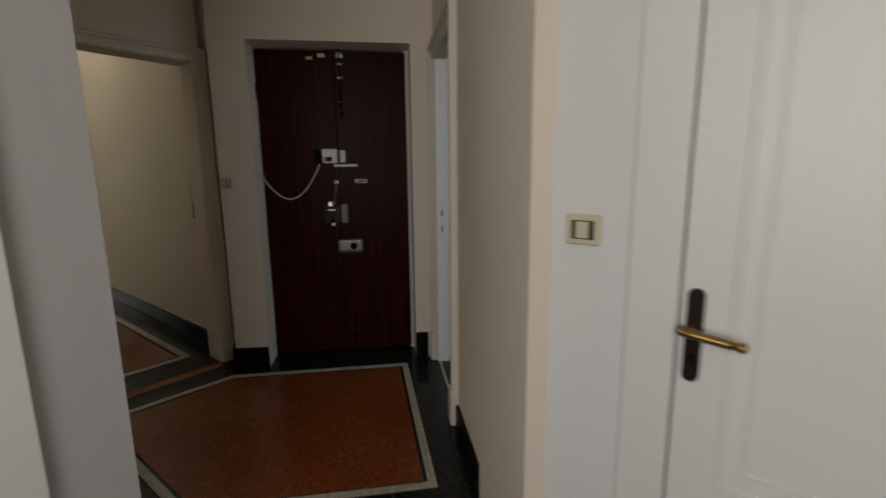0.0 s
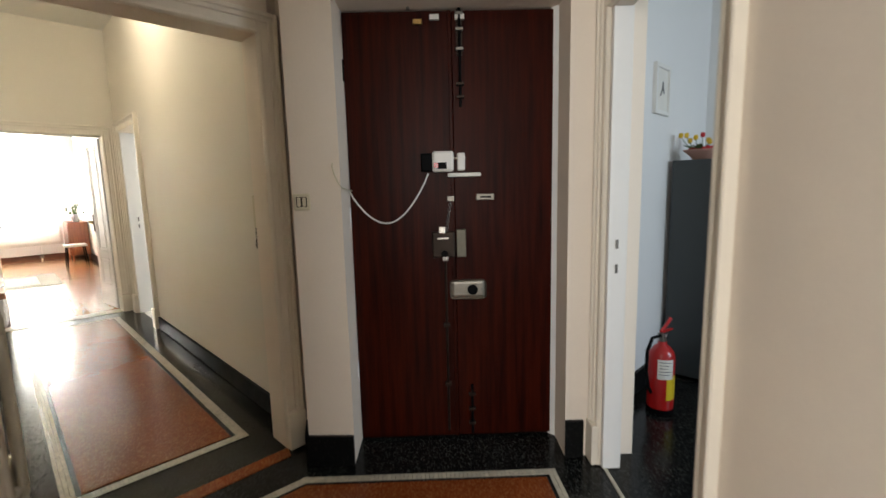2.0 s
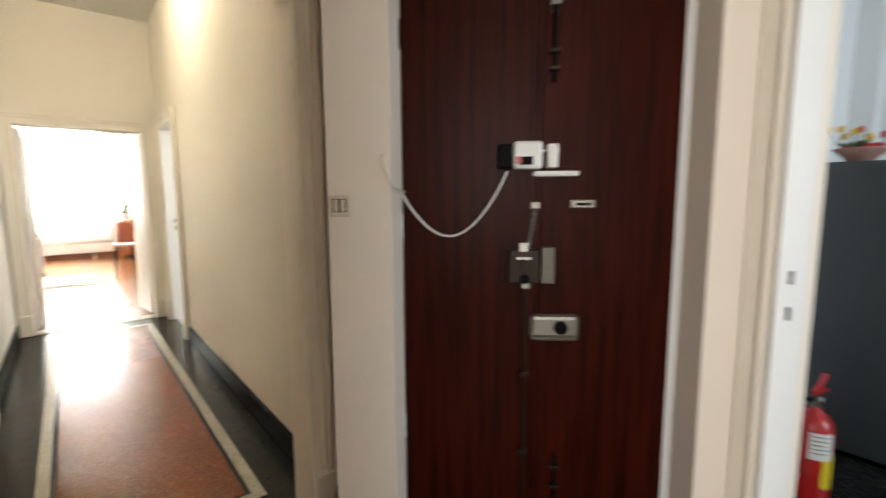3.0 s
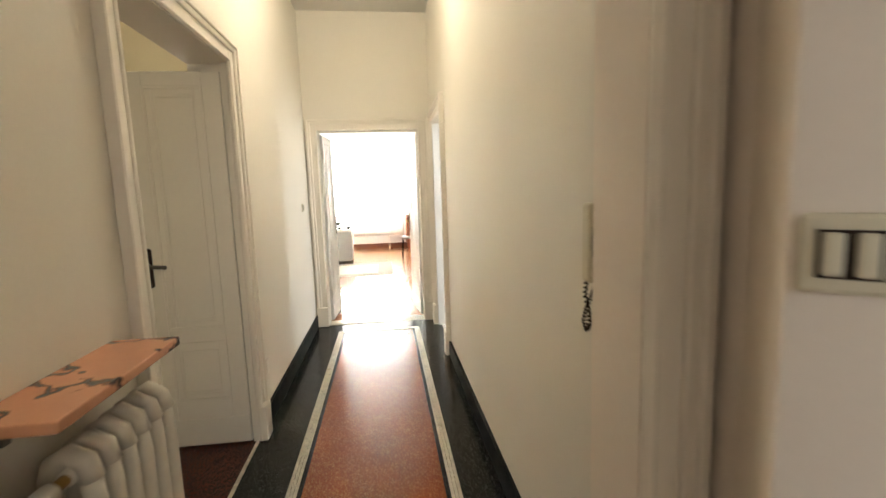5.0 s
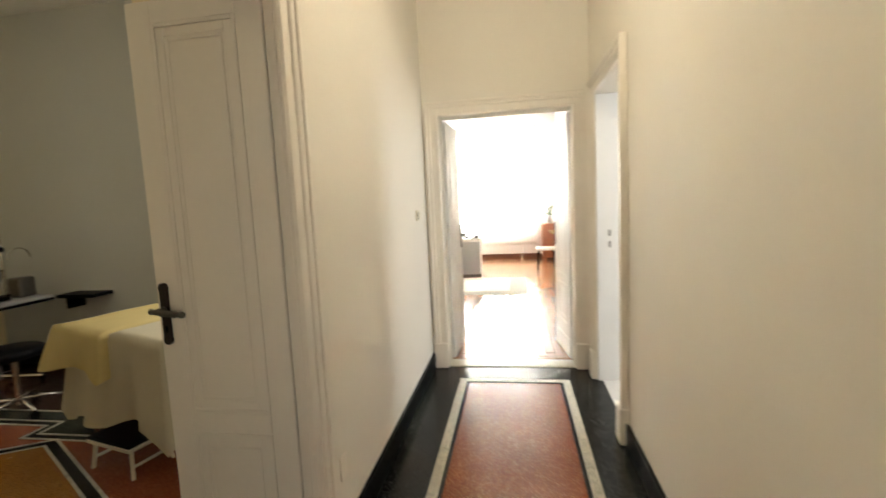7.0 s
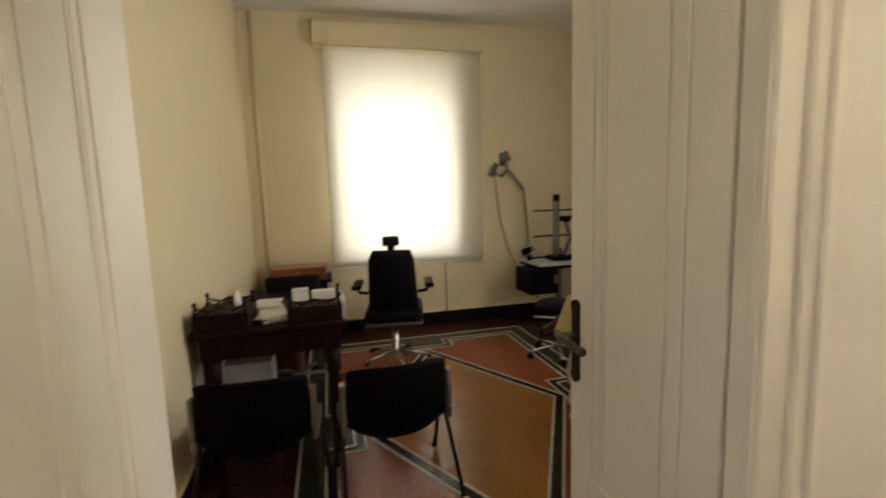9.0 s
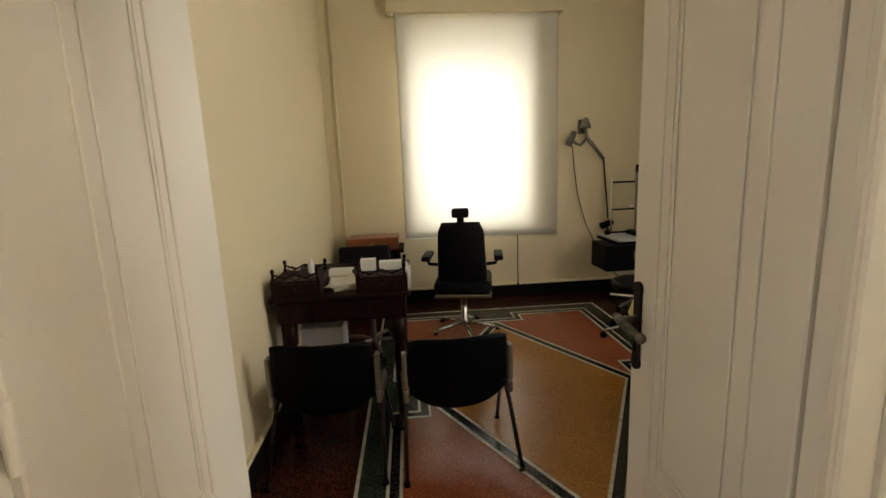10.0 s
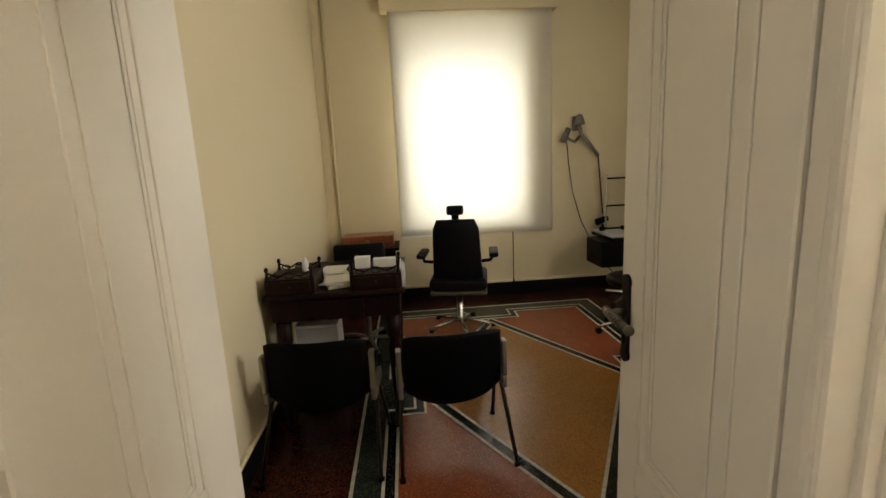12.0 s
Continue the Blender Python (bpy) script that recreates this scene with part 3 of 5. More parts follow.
    for z in (0.08, 0.16, 0.24):
        part("bolt_guide", B(0.058, -0.026, z, 0.092, 0.0, z + 0.014, bevel=0.002), BRONZE, lo)
    for x in (-0.18, -0.10, 0.02):
        part("top_catch", B(x, -0.02, 2.10 + (0.02 if x > -0.15 else 0), x + 0.045, 0.0, 2.125 + (0.02 if x > -0.15 else 0), bevel=0.003), BRASS if x < -0.15 else WPLAST, d)
    for z in (1.85, 1.15, 0.35):
        part("hinge", C((-w - 0.01, -0.008, z), (-w - 0.01, -0.008, z + 0.1), 0.012), BRONZE if z > 1.7 else WENAMEL, d)
        part("hinge", C((w + 0.01, -0.008, z), (w + 0.01, -0.008, z + 0.1), 0.012), WENAMEL, d)
    part("lintel_screw", C((-0.2, -0.02, 2.165), (-0.2, -0.02, 2.176), 0.008), STEEL, d)
    # cable of the electric lock
    c0, c1 = (-0.125, -0.03, 1.405), (-0.515, -0.03, 1.33)
    pts = []
    for i in range(21):
        s = i / 20
        pts.append((c0[0] + (c1[0] - c0[0]) * s, -0.035, c0[2] + (c1[2] - c0[2]) * s - 0.20 * math.sin(math.pi * s) ** 0.85))
    part("cable", tube(bmesh.new(), pts, 0.0042), WPLAST, d, "white hanging flat cable", True)


entrance_door()

wire = [tuple(hall(u, v, z)) for u, v, z in ((-1.150, 2.124, 1.455), (-1.153, 2.119, 1.44), (-1.145, 2.121, 1.405), (-1.128, 2.118, 1.365), (-1.116, 2.13, 1.345), (-1.10, 2.20, 1.335), (-1.10, 2.29, 1.33))]
tagged(obj("bell_wire", tube(bmesh.new(), wire, 0.0035, 6), IVORY, True), "thin ivory wire coming out of the hall wall", "wire")


def light_switch(m, w, h, keys, label):
    s = thing("light_switch", m, label, "switch")
    part("plate", B(-w / 2, -0.012, -h / 2, w / 2, 0, h / 2, bevel=0.005), IVORY, s)
    part("recess", B(-w * 0.32, -0.0135, -h * 0.30, w * 0.32, -0.0115, h * 0.30), BRONZE, s)
    kw = w * 0.64 / keys
    gap = 0.004 if keys > 1 else 0.011
    for k in range(keys):
        part("rocker", B(-w * 0.32 + k * kw + gap, -0.018, -h * 0.27, -w * 0.32 + (k + 1) * kw - gap, -0.012, h * 0.27, bevel=0.003), IVORY, s)
    return s


light_switch(MH @ T((-1.30, 2.140, 1.285)), 0.075, 0.075, 2, "square cream double light switch on the hall wall")
light_switch(T((0.135, -0.10, 1.215)) @ pose(0, 0, 0, 0, 0, -90), 0.085, 0.075, 1, "cream light switch on the passage wall")
light_switch(T((XL, 6.37, 1.24)) @ pose(0, 0, 0, 0, 0, 90), 0.075, 0.075, 2, "small cream light switch on the corridor wall")


# ---- panelled doors ----
def panel_door(m, w, h, label, material, lever=True, st=0.095, knob_z=1.02, metal=GUNM):
    """Leaf from the hinge at the origin along +x; faces look along -y and +y."""
    d = thing("panelled_door", m, label, "door")
    t = 0.04
    low, mid0, mid1 = 0.265, 0.595, 0.668
    body = bmesh.new()
    box(body, 0, -t / 2, 0.01, st, t / 2, h, 0.003, 1)
    box(body, w - st, -t / 2, 0.01, w, t / 2, h, 0.003, 1)
    for z0, z1 in ((0.01, low), (mid0, mid1), (h - 0.07, h)):
        box(body, st, -t / 2, z0, w - st, t / 2, z1, 0.003, 1)
    part("frame", body, material, d)
    for z0, z1 in ((low, mid0), (mid1, h - 0.07)):
        part("panel", B(st, -0.0155, z0, w - st, 0.0155, z1), material, d)
        mo = bmesh.new()
        for sg in (-1, 1):
            # a bead at the panel's edge and the raised field inside it, with a narrow groove between them
            for i0, i1, top in ((0.0, 0.012, 0.0222), (0.012, 0.040, 0.0180), (0.047, 0.056, 0.0195)):
                a0, a1, b0, b1 = st + i0, w - st - i0, z0 + i0, z1 - i0
                ww = i1 - i0
                lo, hi = sg * 0.0155, sg * top
                box(mo, a0, lo, b0, a0 + ww, hi, b1, 0.0018, 1)
                box(mo, a1 - ww, lo, b0, a1, hi, b1, 0.0018, 1)
                box(mo, a0 + ww, lo, b0, a1 - ww, hi, b0 + ww, 0.0018, 1)
                box(mo, a0 + ww, lo, b1 - ww, a1 - ww, hi, b1, 0.0018, 1)
        part("moulding", mo, material, d)
    kb = bmesh.new()
    for sg in (-1, 1):
        box(kb, 0.002, sg * t / 2, 0.012, w - 0.002, sg * (t / 2 + 0.006), 0.165, 0.003, 1)
    part("kick_board", kb, material, d)
    for z in (0.25, 1.05, h - 0.25):
        part("hinge", C((-0.006, -t / 2, z), (-0.006, -t / 2, z + 0.09), 0.008), material, d)
    if lever:
        for sg in (-1, 1):
            pb = bmesh.new()
            pc = w - 0.030
            box(pb, pc - 0.017, sg * t / 2, knob_z - 0.105, pc + 0.017, sg * (t / 2 + 0.007), knob_z + 0.075, 0.004)
            for e in (knob_z - 0.102, knob_z + 0.072):
                cyl(pb, (pc, sg * t / 2, e), (pc, sg * (t / 2 + 0.0075), e), 0.017)
            pl = part("handle_plate", pb, BRONZE, d, "long dark bronze plate")
            hb = bmesh.new()
            cyl(hb, (pc, sg * (t / 2 + 0.005), knob_z), (pc, sg * (t / 2 + 0.044), knob_z), 0.010)
            pts = [(pc + 0.016, sg * (t / 2 + 0.042), knob_z + 0.002)] + [(pc - 0.02 * k, sg * (t / 2 + 0.046 - 0.001 * k), knob_z - 0.002 * k) for k in range(0, 5)]
            tube(hb, pts, 0.0088, 10)
            ball(hb, (pc - 0.09, sg * (t / 2 + 0.041), knob_z - 0.009), 0.0115)
            ball(hb, (pc + 0.018, sg * (t / 2 + 0.042), knob_z + 0.002), 0.0105)
            for k in range(5):
                tube(hb, [(pc - 0.02 - 0.012 * k + 0.006 * math.cos(q) * 0.6, sg * (t / 2 + 0.045) + 0.0098 * math.cos(q), knob_z - 0.002 - 0.0012 * k + 0.0098 * math.sin(q)) for q in [j * math.tau / 10 for j in range(11)]], 0.0016, 5)
            part("lever", hb, metal, pl, "aged twisted metal lever", True)
            part("keyhole", B(pc - 0.004, sg * (t / 2 + 0.0065), knob_z - 0.075, pc + 0.004, sg * (t / 2 + 0.0085), knob_z - 0.055), BLACKP, pl)
    return d


panel_door(pose(-0.668, 4.572, 0, 0, 0, 179.2), 0.458, 1.985, "ivory panelled door leaf standing open into the examination room", ENAMEL, st=0.086)
panel_door(pose(-0.66, 3.565, 0, 0, 0, 181.0), 0.635, 1.985, "ivory panelled door leaf folded open beside the desk wall", ENAMEL, lever=False, st=0.195)
panel_door(T((XR + 0.215, 5.715, 0)) @ pose(0, 0, 0, 0, 0, -2), 0.75, 1.99, "white panelled door standing wide open into the side room", WENAMEL)
panel_door(T((-0.50, YE + 0.17, 0)) @ pose(0, 0, 0, 0, 0, 86), 0.495, 1.965, "white door leaf standing open into the living room", WENAMEL)
panel_door(T((0.49, YE + 0.17, 0)) @ pose(0, 0, 0, 0, 0, 98), 0.495, 1.965, "white door leaf with dark handle standing open", WENAMEL, metal=BRASS)
panel_door(T((0.148, -1.172, 0)) @ pose(0, 0, 0, 0, 0, 90), 0.85, 2.05, "closed white panelled door with bronze handle", WENAMEL, metal=BRASS)
# office door opening: white jamb lining with strike plates
jo = struct("trim_office_jamb", B(0.06, 2.015, 0, 0.145, 2.0405, 2.058, bevel=0.003), WENAMEL, "white painted door jamb lining", MH)
for z in (0.94, 1.05):
    sp = obj("strike_plate", B(0.093, 2.011, z, 0.104, 2.016, z + 0.04), STEEL)
    sp.matrix_world = MH
    tagged(sp, "small steel strike plate in the white jamb", "strike plate")


for z in (0.96, 1.04):
    sp = obj("strike_plate", B(XR + 0.075, 6.491, z, XR + 0.088, 6.496, z + 0.045), STEEL)
    tagged(sp, "small steel strike plate in the side door's jamb", "strike plate")


# ---- corridor: radiator, shelf, telephone ----
def radiator(m, n, h, pitch, depth):
    r = thing("radiator", m, "old cream cast-iron column radiator under a marble shelf", "radiator")
    for k in range(n):
        x = k * pitch
        b = bmesh.new()
        for j, y in enumerate((0.03, depth - 0.03)):
            tube(b, [(x, y, 0.10), (x, y, 0.16), (x, y, h - 0.12), (x, y + (0.006 if j == 0 else -0.006), h - 0.06)], 0.0205, 8)
        tube(b, [(x, 0.03, h - 0.07), (x, 0.04, h - 0.03), (x, depth / 2, h - 0.012), (x, depth - 0.04, h - 0.03), (x, depth - 0.03, h - 0.07)], 0.0225, 8)
        tube(b, [(x, 0.03, 0.14), (x, depth / 2, 0.10), (x, depth - 0.03, 0.14)], 0.0225, 8)
        part("section", b, RADM, r, smooth=True)
    for z in (0.13, h - 0.055):
        part("connector", C((-0.02, depth / 2, z), ((n - 1) * pitch + 0.02, depth / 2, z), 0.018), RADM, r, smooth=True)
    for x in (0.0, (n - 1) * pitch):
        part("foot", B(x - 0.015, 0.015, 0, x + 0.015, depth - 0.015, 0.10, bevel=0.006), RADM, r)
    v = part("valve", C((-0.06, depth / 2, h - 0.055), (-0.01, depth / 2, h - 0.055), 0.012), BRASS, r)
    part("thermostat", C((-0.14, depth / 2, h - 0.055), (-0.06, depth / 2, h - 0.055), 0.024, 0.021), WPLAST, v, "white valve head", True)
    part("pipe", tube(bmesh.new(), [(-0.045, depth / 2, h - 0.06), (-0.045, depth / 2, 0.02), (-0.045, depth / 2, 0.0)], 0.009), RADM, r)
    return r


radiator(T((XL + 0.165, 3.03, 0)) @ pose(0, 0, 0, 0, 0, 90), 6, 0.86, 0.062, 0.14)
shelf = thing("marble_shelf", T((XL, 2.90, 0)), "pink marble shelf with dark veins above the radiator", "shelf")
part("slab", B(0, 0, 0.955, 0.175, 0.475, 0.98, bevel=0.004), MARBLE, shelf)
for y in (0.08, 0.38):
    br = bmesh.new()
    box(br, 0, y, 0.90, 0.02, y + 0.02, 0.9545)
    box(br, 0.0205, y, 0.945, 0.13, y + 0.02, 0.9545)
    part("bracket", br, STEEL, shelf, "plain steel bracket")


def intercom():
    d = thing("door_telephone", T((XR, 3.05, 1.225)) @ pose(0, 0, 0, 0, 0, -90), "cream wall intercom handset with coiled cord", "intercom")
    part("base", B(-0.024, -0.018, -0.088, 0.0215, 0, 0.088, bevel=0.006), IVORY, d)
    hb = bmesh.new()
    box(hb, -0.020, -0.040, -0.09, 0.020, -0.0185, 0.092, 0.009, 3)
    part("handset", hb, IVORY, d)
    part("call_button", B(0.0225, -0.034, -0.03, 0.028, -0.010, 0.04, bevel=0.002), OLIVE, d)
    pts = []
    spine = [(-0.004, -0.034, -0.085), (-0.006, -0.036, -0.12), (0.010, -0.034, -0.155), (0.018, -0.036, -0.185), (0.002, -0.034, -0.205), (-0.016, -0.034, -0.185), (-0.006, -0.033, -0.155), (0.012, -0.030, -0.125), (0.020, -0.024, -0.095)]
    for i in range(161):
        s = i / 160 * (len(spine) - 1)
        k = min(int(s), len(spine) - 2)
        c = Vector(spine[k]).lerp(Vector(spine[k + 1]), s - k)
        a = i / 160 * math.tau * 26
        pts.append((c.x + 0.0042 * math.cos(a), c.y + 0.0042 * math.sin(a), c.z + 0.003 * math.cos(a)))
    part("coiled_cord", tube(bmesh.new(), pts, 0.0022, 5), BRONZE, d, "dark coiled cord", True)


intercom()
sk = thing("wall_socket", T((XL, 4.80, 0.34)) @ pose(0, 0, 0, 0, 0, 90), "small ivory wall socket above the skirting", "socket")
part("plate", B(-0.03, -0.01, -0.045, 0.03, 0, 0.045, bevel=0.004), ENAMEL, sk)

# ---- office ----
cab = thing("filing_cabinet", T((2.745, 0.53, 0)), "tall grey steel cabinet against the white wall", "cabinet")
part("body", B(0, 0, 0.02, 0.5, 1.06, 1.472, bevel=0.006), GREYM, cab)
part("plinth", B(0.02, 0.02, 0, 0.48, 1.04, 0.03), BLACKP, cab)
part("door", B(-0.001, 0.006, 0.06, 0.004, 1.054, 1.44, bevel=0.001), GREYM, cab)


def flower_bowl(m):
    b = thing("flower_bowl", m, "pink clay bowl with red and yellow flowers on the cabinet", "flowers")
    part("bowl", lathe(bmesh.new(), [(0.05, 0), (0.055, 0.008), (0.075, 0.03), (0.105, 0.058), (0.115, 0.066), (0.108, 0.066), (0.07, 0.03), (0.02, 0.02)]), TERRAC, b, "", True)
    rnd = random.Random(4)
    mx = bmesh.new()
    for k in range(26):
        a, q = rnd.uniform(0, math.tau), rnd.uniform(0, 0.085)
        ball(mx, (q * math.cos(a), q * math.sin(a), 0.068 + rnd.uniform(0, 0.012)), 0.016, 1, 1, 0.7, 8)
    part("red_berries", mx, FLRED, b)
    for k in range(9):
        a, q = rnd.uniform(0, math.tau), rnd.uniform(0.06, 0.13)
        x, y, z = q * math.cos(a), q * math.sin(a), rnd.uniform(0.11, 0.17)
        f = part("stem", tube(bmesh.new(), [(x * 0.4, y * 0.4, 0.06), (x * 0.75, y * 0.75, z * 0.7), (x, y, z)], 0.002, 5), LEAFM, b)
        t = bmesh.new()
        for j in range(5):
            ball(t, (x + 0.008 * math.cos(j * 1.256), y + 0.008 * math.sin(j * 1.256), z + 0.010), 0.010, 0.7, 0.7, 1.7, 8)
        part("tulip", t, FLYEL if k % 3 else FLRED, f)
    lv = bmesh.new()
    for k in range(14):
        a, q = rnd.uniform(0, math.tau), rnd.uniform(0.05, 0.12)
        v = [lv.verts.new(p) for p in ((q * 0.5 * math.cos(a), q * 0.5 * math.sin(a), 0.06), (q * math.cos(a + 0.15), q * math.sin(a + 0.15), 0.085), (1.3 * q * math.cos(a), 1.3 * q * math.sin(a), 0.10), (q * math.cos(a - 0.15), q * math.sin(a - 0.15), 0.09))]
        lv.faces.new(v)
    part("leaves", lv, LEAFM, b)


flower_bowl(T((2.87, 1.45, 1.472)))
st = thing("paper_stack", T((2.98, 1.02, 1.472)), "loose white papers on top of the cabinet", "papers")
part("sheet", B(-0.1, -0.14, 0, 0.1, 0.14, 0.012, bevel=0.001), PAPER, st)
part("sheet", B(-0.09, -0.12, 0.012, 0.11, 0.15, 0.018, bevel=0.001), PAPER, st)
dish = obj("small_dish", lathe(bmesh.new(), [(0.03, 0), (0.035, 0.006), (0.075, 0.03), (0.07, 0.03), (0.03, 0.012)]), WPLAST, True)
dish.location = (2.9, 0.72, 1.472)
tagged(dish, "small pale dish on the grey cabinet", "dish")


def extinguisher(m):
    e = thing("fire_extinguisher", m, "red fire extinguisher with white and yellow labels on the floor", "extinguisher")
    part("cylinder", lathe(bmesh.new(), [(0.05, 0), (0.07, 0.004), (0.078, 0.02), (0.08, 0.05), (0.08, 0.36), (0.074, 0.40), (0.05, 0.435), (0.028, 0.45), (0.026, 0.47)], n=32), REDP, e, "", True)
    part("foot_ring", lathe(bmesh.new(), [(0.081, 0.0), (0.083, 0.002), (0.083, 0.03), (0.081, 0.032)], n=32), BLACKP, e)
    def wrap(a0, a1, z0, z1, r=0.0815):
        bb = bmesh.new()
        pv = None
        for i in range(13):
            a = radians(a0 + (a1 - a0) * i / 12)
            v = (bb.verts.new((r * math.cos(a), r * math.sin(a), z0)), bb.verts.new((r * math.cos(a), r * math.sin(a), z1)))
            if pv:
                bb.faces.new((pv[0], v[0], v[1], pv[1]))
            pv = v
        return bb
    part("white_label", wrap(195, 265, 0.24, 0.37), PAPER, e)
    part("yellow_label", wrap(235, 300, 0.10, 0.26, 0.0812), YELLOW, e)
    for k in range(5):
        part("text_bar", wrap(203, 252 - 6 * (k % 3), 0.35 - k * 0.02, 0.354 - k * 0.02, 0.082), GREYM, e)
    part("neck", C((0, 0, 0.47), (0, 0, 0.50), 0.022), STEEL, e)
    part("valve", B(-0.025, -0.02, 0.49, 0.03, 0.02, 0.525, bevel=0.005), STEEL, e)
    part("handle", B(-0.02, -0.012, 0.527, 0.10, 0.012, 0.538, bevel=0.004), REDP, e)
    lev = bmesh.new()
    tube(lev, [(-0.02, 0, 0.54), (0.03, 0, 0.565), (0.075, 0, 0.60), (0.085, 0, 0.605)], 0.011)
    part("squeeze_lever", lev, REDP, e)
    part("hose", tube(bmesh.new(), [(-0.02, 0, 0.51), (-0.08, 0.02, 0.50), (-0.115, 0.03, 0.42), (-0.12, 0.03, 0.28), (-0.105, 0.02, 0.18), (-0.09, 0.01, 0.14)], 0.011, 8), BLACKP, e, "black rubber hose", True)
    part("gauge", C((0.0, -0.035, 0.507), (0.0, -0.02, 0.507), 0.014), CHROME, e)


extinguisher(T((2.20, 1.42, 0)) @ pose(0, 0, 0, 0, 0, -12) @ Matrix.Scale(0.90, 4))
pic = thing("picture_frame", T((2.56, 1.62, 1.90)), "small white framed print on the white wall", "picture")
fb = bmesh.new()
for a in ((-0.12, -0.15, -0.095, 0.15), (0.095, -0.15, 0.12, 0.15), (-0.095, -0.15, 0.095, -0.125), (-0.095, 0.125, 0.095, 0.15)):
    box(fb, a[0], -0.025, a[1], a[2], 0, a[3], 0.004)
part("frame", fb, WPLAST, pic)
part("print", B(-0.095, -0.012, -0.125, 0.095, -0.008, 0.125), PAPER, pic)
part("drawing", tube(bmesh.new(), [(-0.03, -0.0135, -0.04), (0.0, -0.0135, 0.0), (0.01, -0.0135, 0.05), (0.02, -0.0135, 0.0), (0.035, -0.0135, -0.02)], 0.004, 5), GREYM, pic)


# ---- examination room: floor pattern ----
XA, XB, YA, YB = -4.30, -1.155, 3.765, 5.79       # outer edge of the green band
CX, CY, RX, RY = -2.737, 4.755, 1.15, 0.655       # the ochre lozenge
slab("floor_exam_margin", [(EX0, EXY0), (-0.83, EXY0), (-0.83, EXY1), (EX0, EXY1)], 0.0, T_DKRED, "dark red terrazzo margin")
slab("floor_exam_threshold", [(-0.83, 3.57), (-0.648, 3.57), (-0.648, 4.60), (-0.83, 4.60)], 0.0, T_DKRED, "dark red terrazzo threshold")
slab("floor_exam_band", [(XA, YA), (XB, YA), (XB, YB), (XA, YB)], 0.0015, T_GREEN, "green terrazzo band of the examination room")


def stepped(d, half, depth):
    """The outline d inside the band's edge, with a step inwards before each tip of the lozenge."""
    x0, x1, y0, y1 = XA + d, XB - d, YA + d, YB - d
    return [(x0, y0), (CX - half, y0), (CX - half, y0 + depth), (CX + half, y0 + depth), (CX + half, y0),
            (x1, y0), (x1, CY - half), (x1 - depth, CY - half), (x1 - depth, CY + half), (x1, CY + half),
            (x1, y1), (CX + half, y1), (CX + half, y1 - depth), (CX - half, y1 - depth), (CX - half, y1),
            (x0, y1), (x0, CY + half), (x0 + depth, CY + half), (x0 + depth, CY - half), (x0, CY - half)]


edge_a, edge_b = stepped(0.128, 0.20, 0.155), stepped(0.186, 0.258, 0.155)
slab("floor_exam_line", edge_a, 0.003, T_BLACK, "black terrazzo line inside the green band")
slab("floor_exam_field", edge_b, 0.0045, T_XRED, "brick red terrazzo field")
loz = [(CX - RX, CY), (CX, CY - RY), (CX + RX, CY), (CX, CY + RY)]
slab("floor_exam_lozenge_band", inset(loz, -0.03), 0.006, T_BLACK, "black band round the lozenge")
slab("floor_exam_lozenge", inset(loz, 0.035), 0.0075, T_OCHRE, "polished ochre terrazzo lozenge")
outline(inset([(XA, YA), (XB, YA), (XB, YB), (XA, YB)], -0.009), 0.018, 1)
outline(edge_a, 0.016, 1)
outline(edge_b, 0.016, 1)
outline(inset(loz, 0.028), 0.018, 1)
outline(inset(loz, -0.036), 0.018, 1)
STRIPS.append(((-0.640, 3.58), (-0.640, 4.59), 0.02, 1))


# ---- examination room: window, blind ----
w = thing("window_exam", T((EX0 - 0.22, 4.70, 0)), "tall wooden window behind the cream blind", "window")
tagged(w, kind="structure")
wf = bmesh.new()
for a in ((-0.57, 0.78, -0.52, 2.72), (0.52, 0.78, 0.57, 2.72), (-0.03, 0.78, 0.03, 2.72)):
    box(wf, -0.03, a[0], a[1], 0.03, a[2], a[3], 0.004, 1)
box(wf, -0.03, -0.52, 0.78, 0.03, 0.52, 0.85, 0.004, 1)
box(wf, -0.03, -0.52, 2.65, 0.03, 0.52, 2.72, 0.004, 1)
part("window_frame", wf, WENAMEL, w)
part("window_sill", B(0.032, -0.569, 0.7805, 0.21, 0.569, 0.80, bevel=0.006), WENAMEL, w)


def hanging(name, y0, y1, z0, z1, x, amp, material, label, cat, seed=1, along="y"):
    """A thin cloth that hangs with soft folds."""
    rnd = random.Random(seed)
    ph = [rnd.uniform(0, 6) for _ in range(5)]
    bm = bmesh.new()
    nu, nv = 72, 30
    g = []
    for j in range(nv + 1):
        row = []
        for i in range(nu + 1):
            s, q = i / nu, j / nv
            f = sum(math.sin(ph[k] + s * (5 + 4.3 * k) * (1 + 0.1 * q)) / (1.2 + k) for k in range(5))
            d = amp * f * (0.25 + 0.75 * (1 - q))
            z = z0 + (z1 - z0) * q + (0.012 * math.sin(s * 3.1 + ph[0]) * (1 - q))
            p = y0 + (y1 - y0) * s
            row.append(bm.verts.new((x + d, p, z) if along == "y" else (p, x + d, z)))
        g.append(row)
    for j in range(nv):
        for i in range(nu):
            bm.faces.new((g[j][i], g[j][i + 1], g[j + 1][i + 1], g[j + 1][i]))
    ob = obj(name, bm, material, True)
    so = ob.modifiers.new("thick", "SOLIDIFY")
    so.thickness = 0.0015
    return tagged(ob, label, cat)


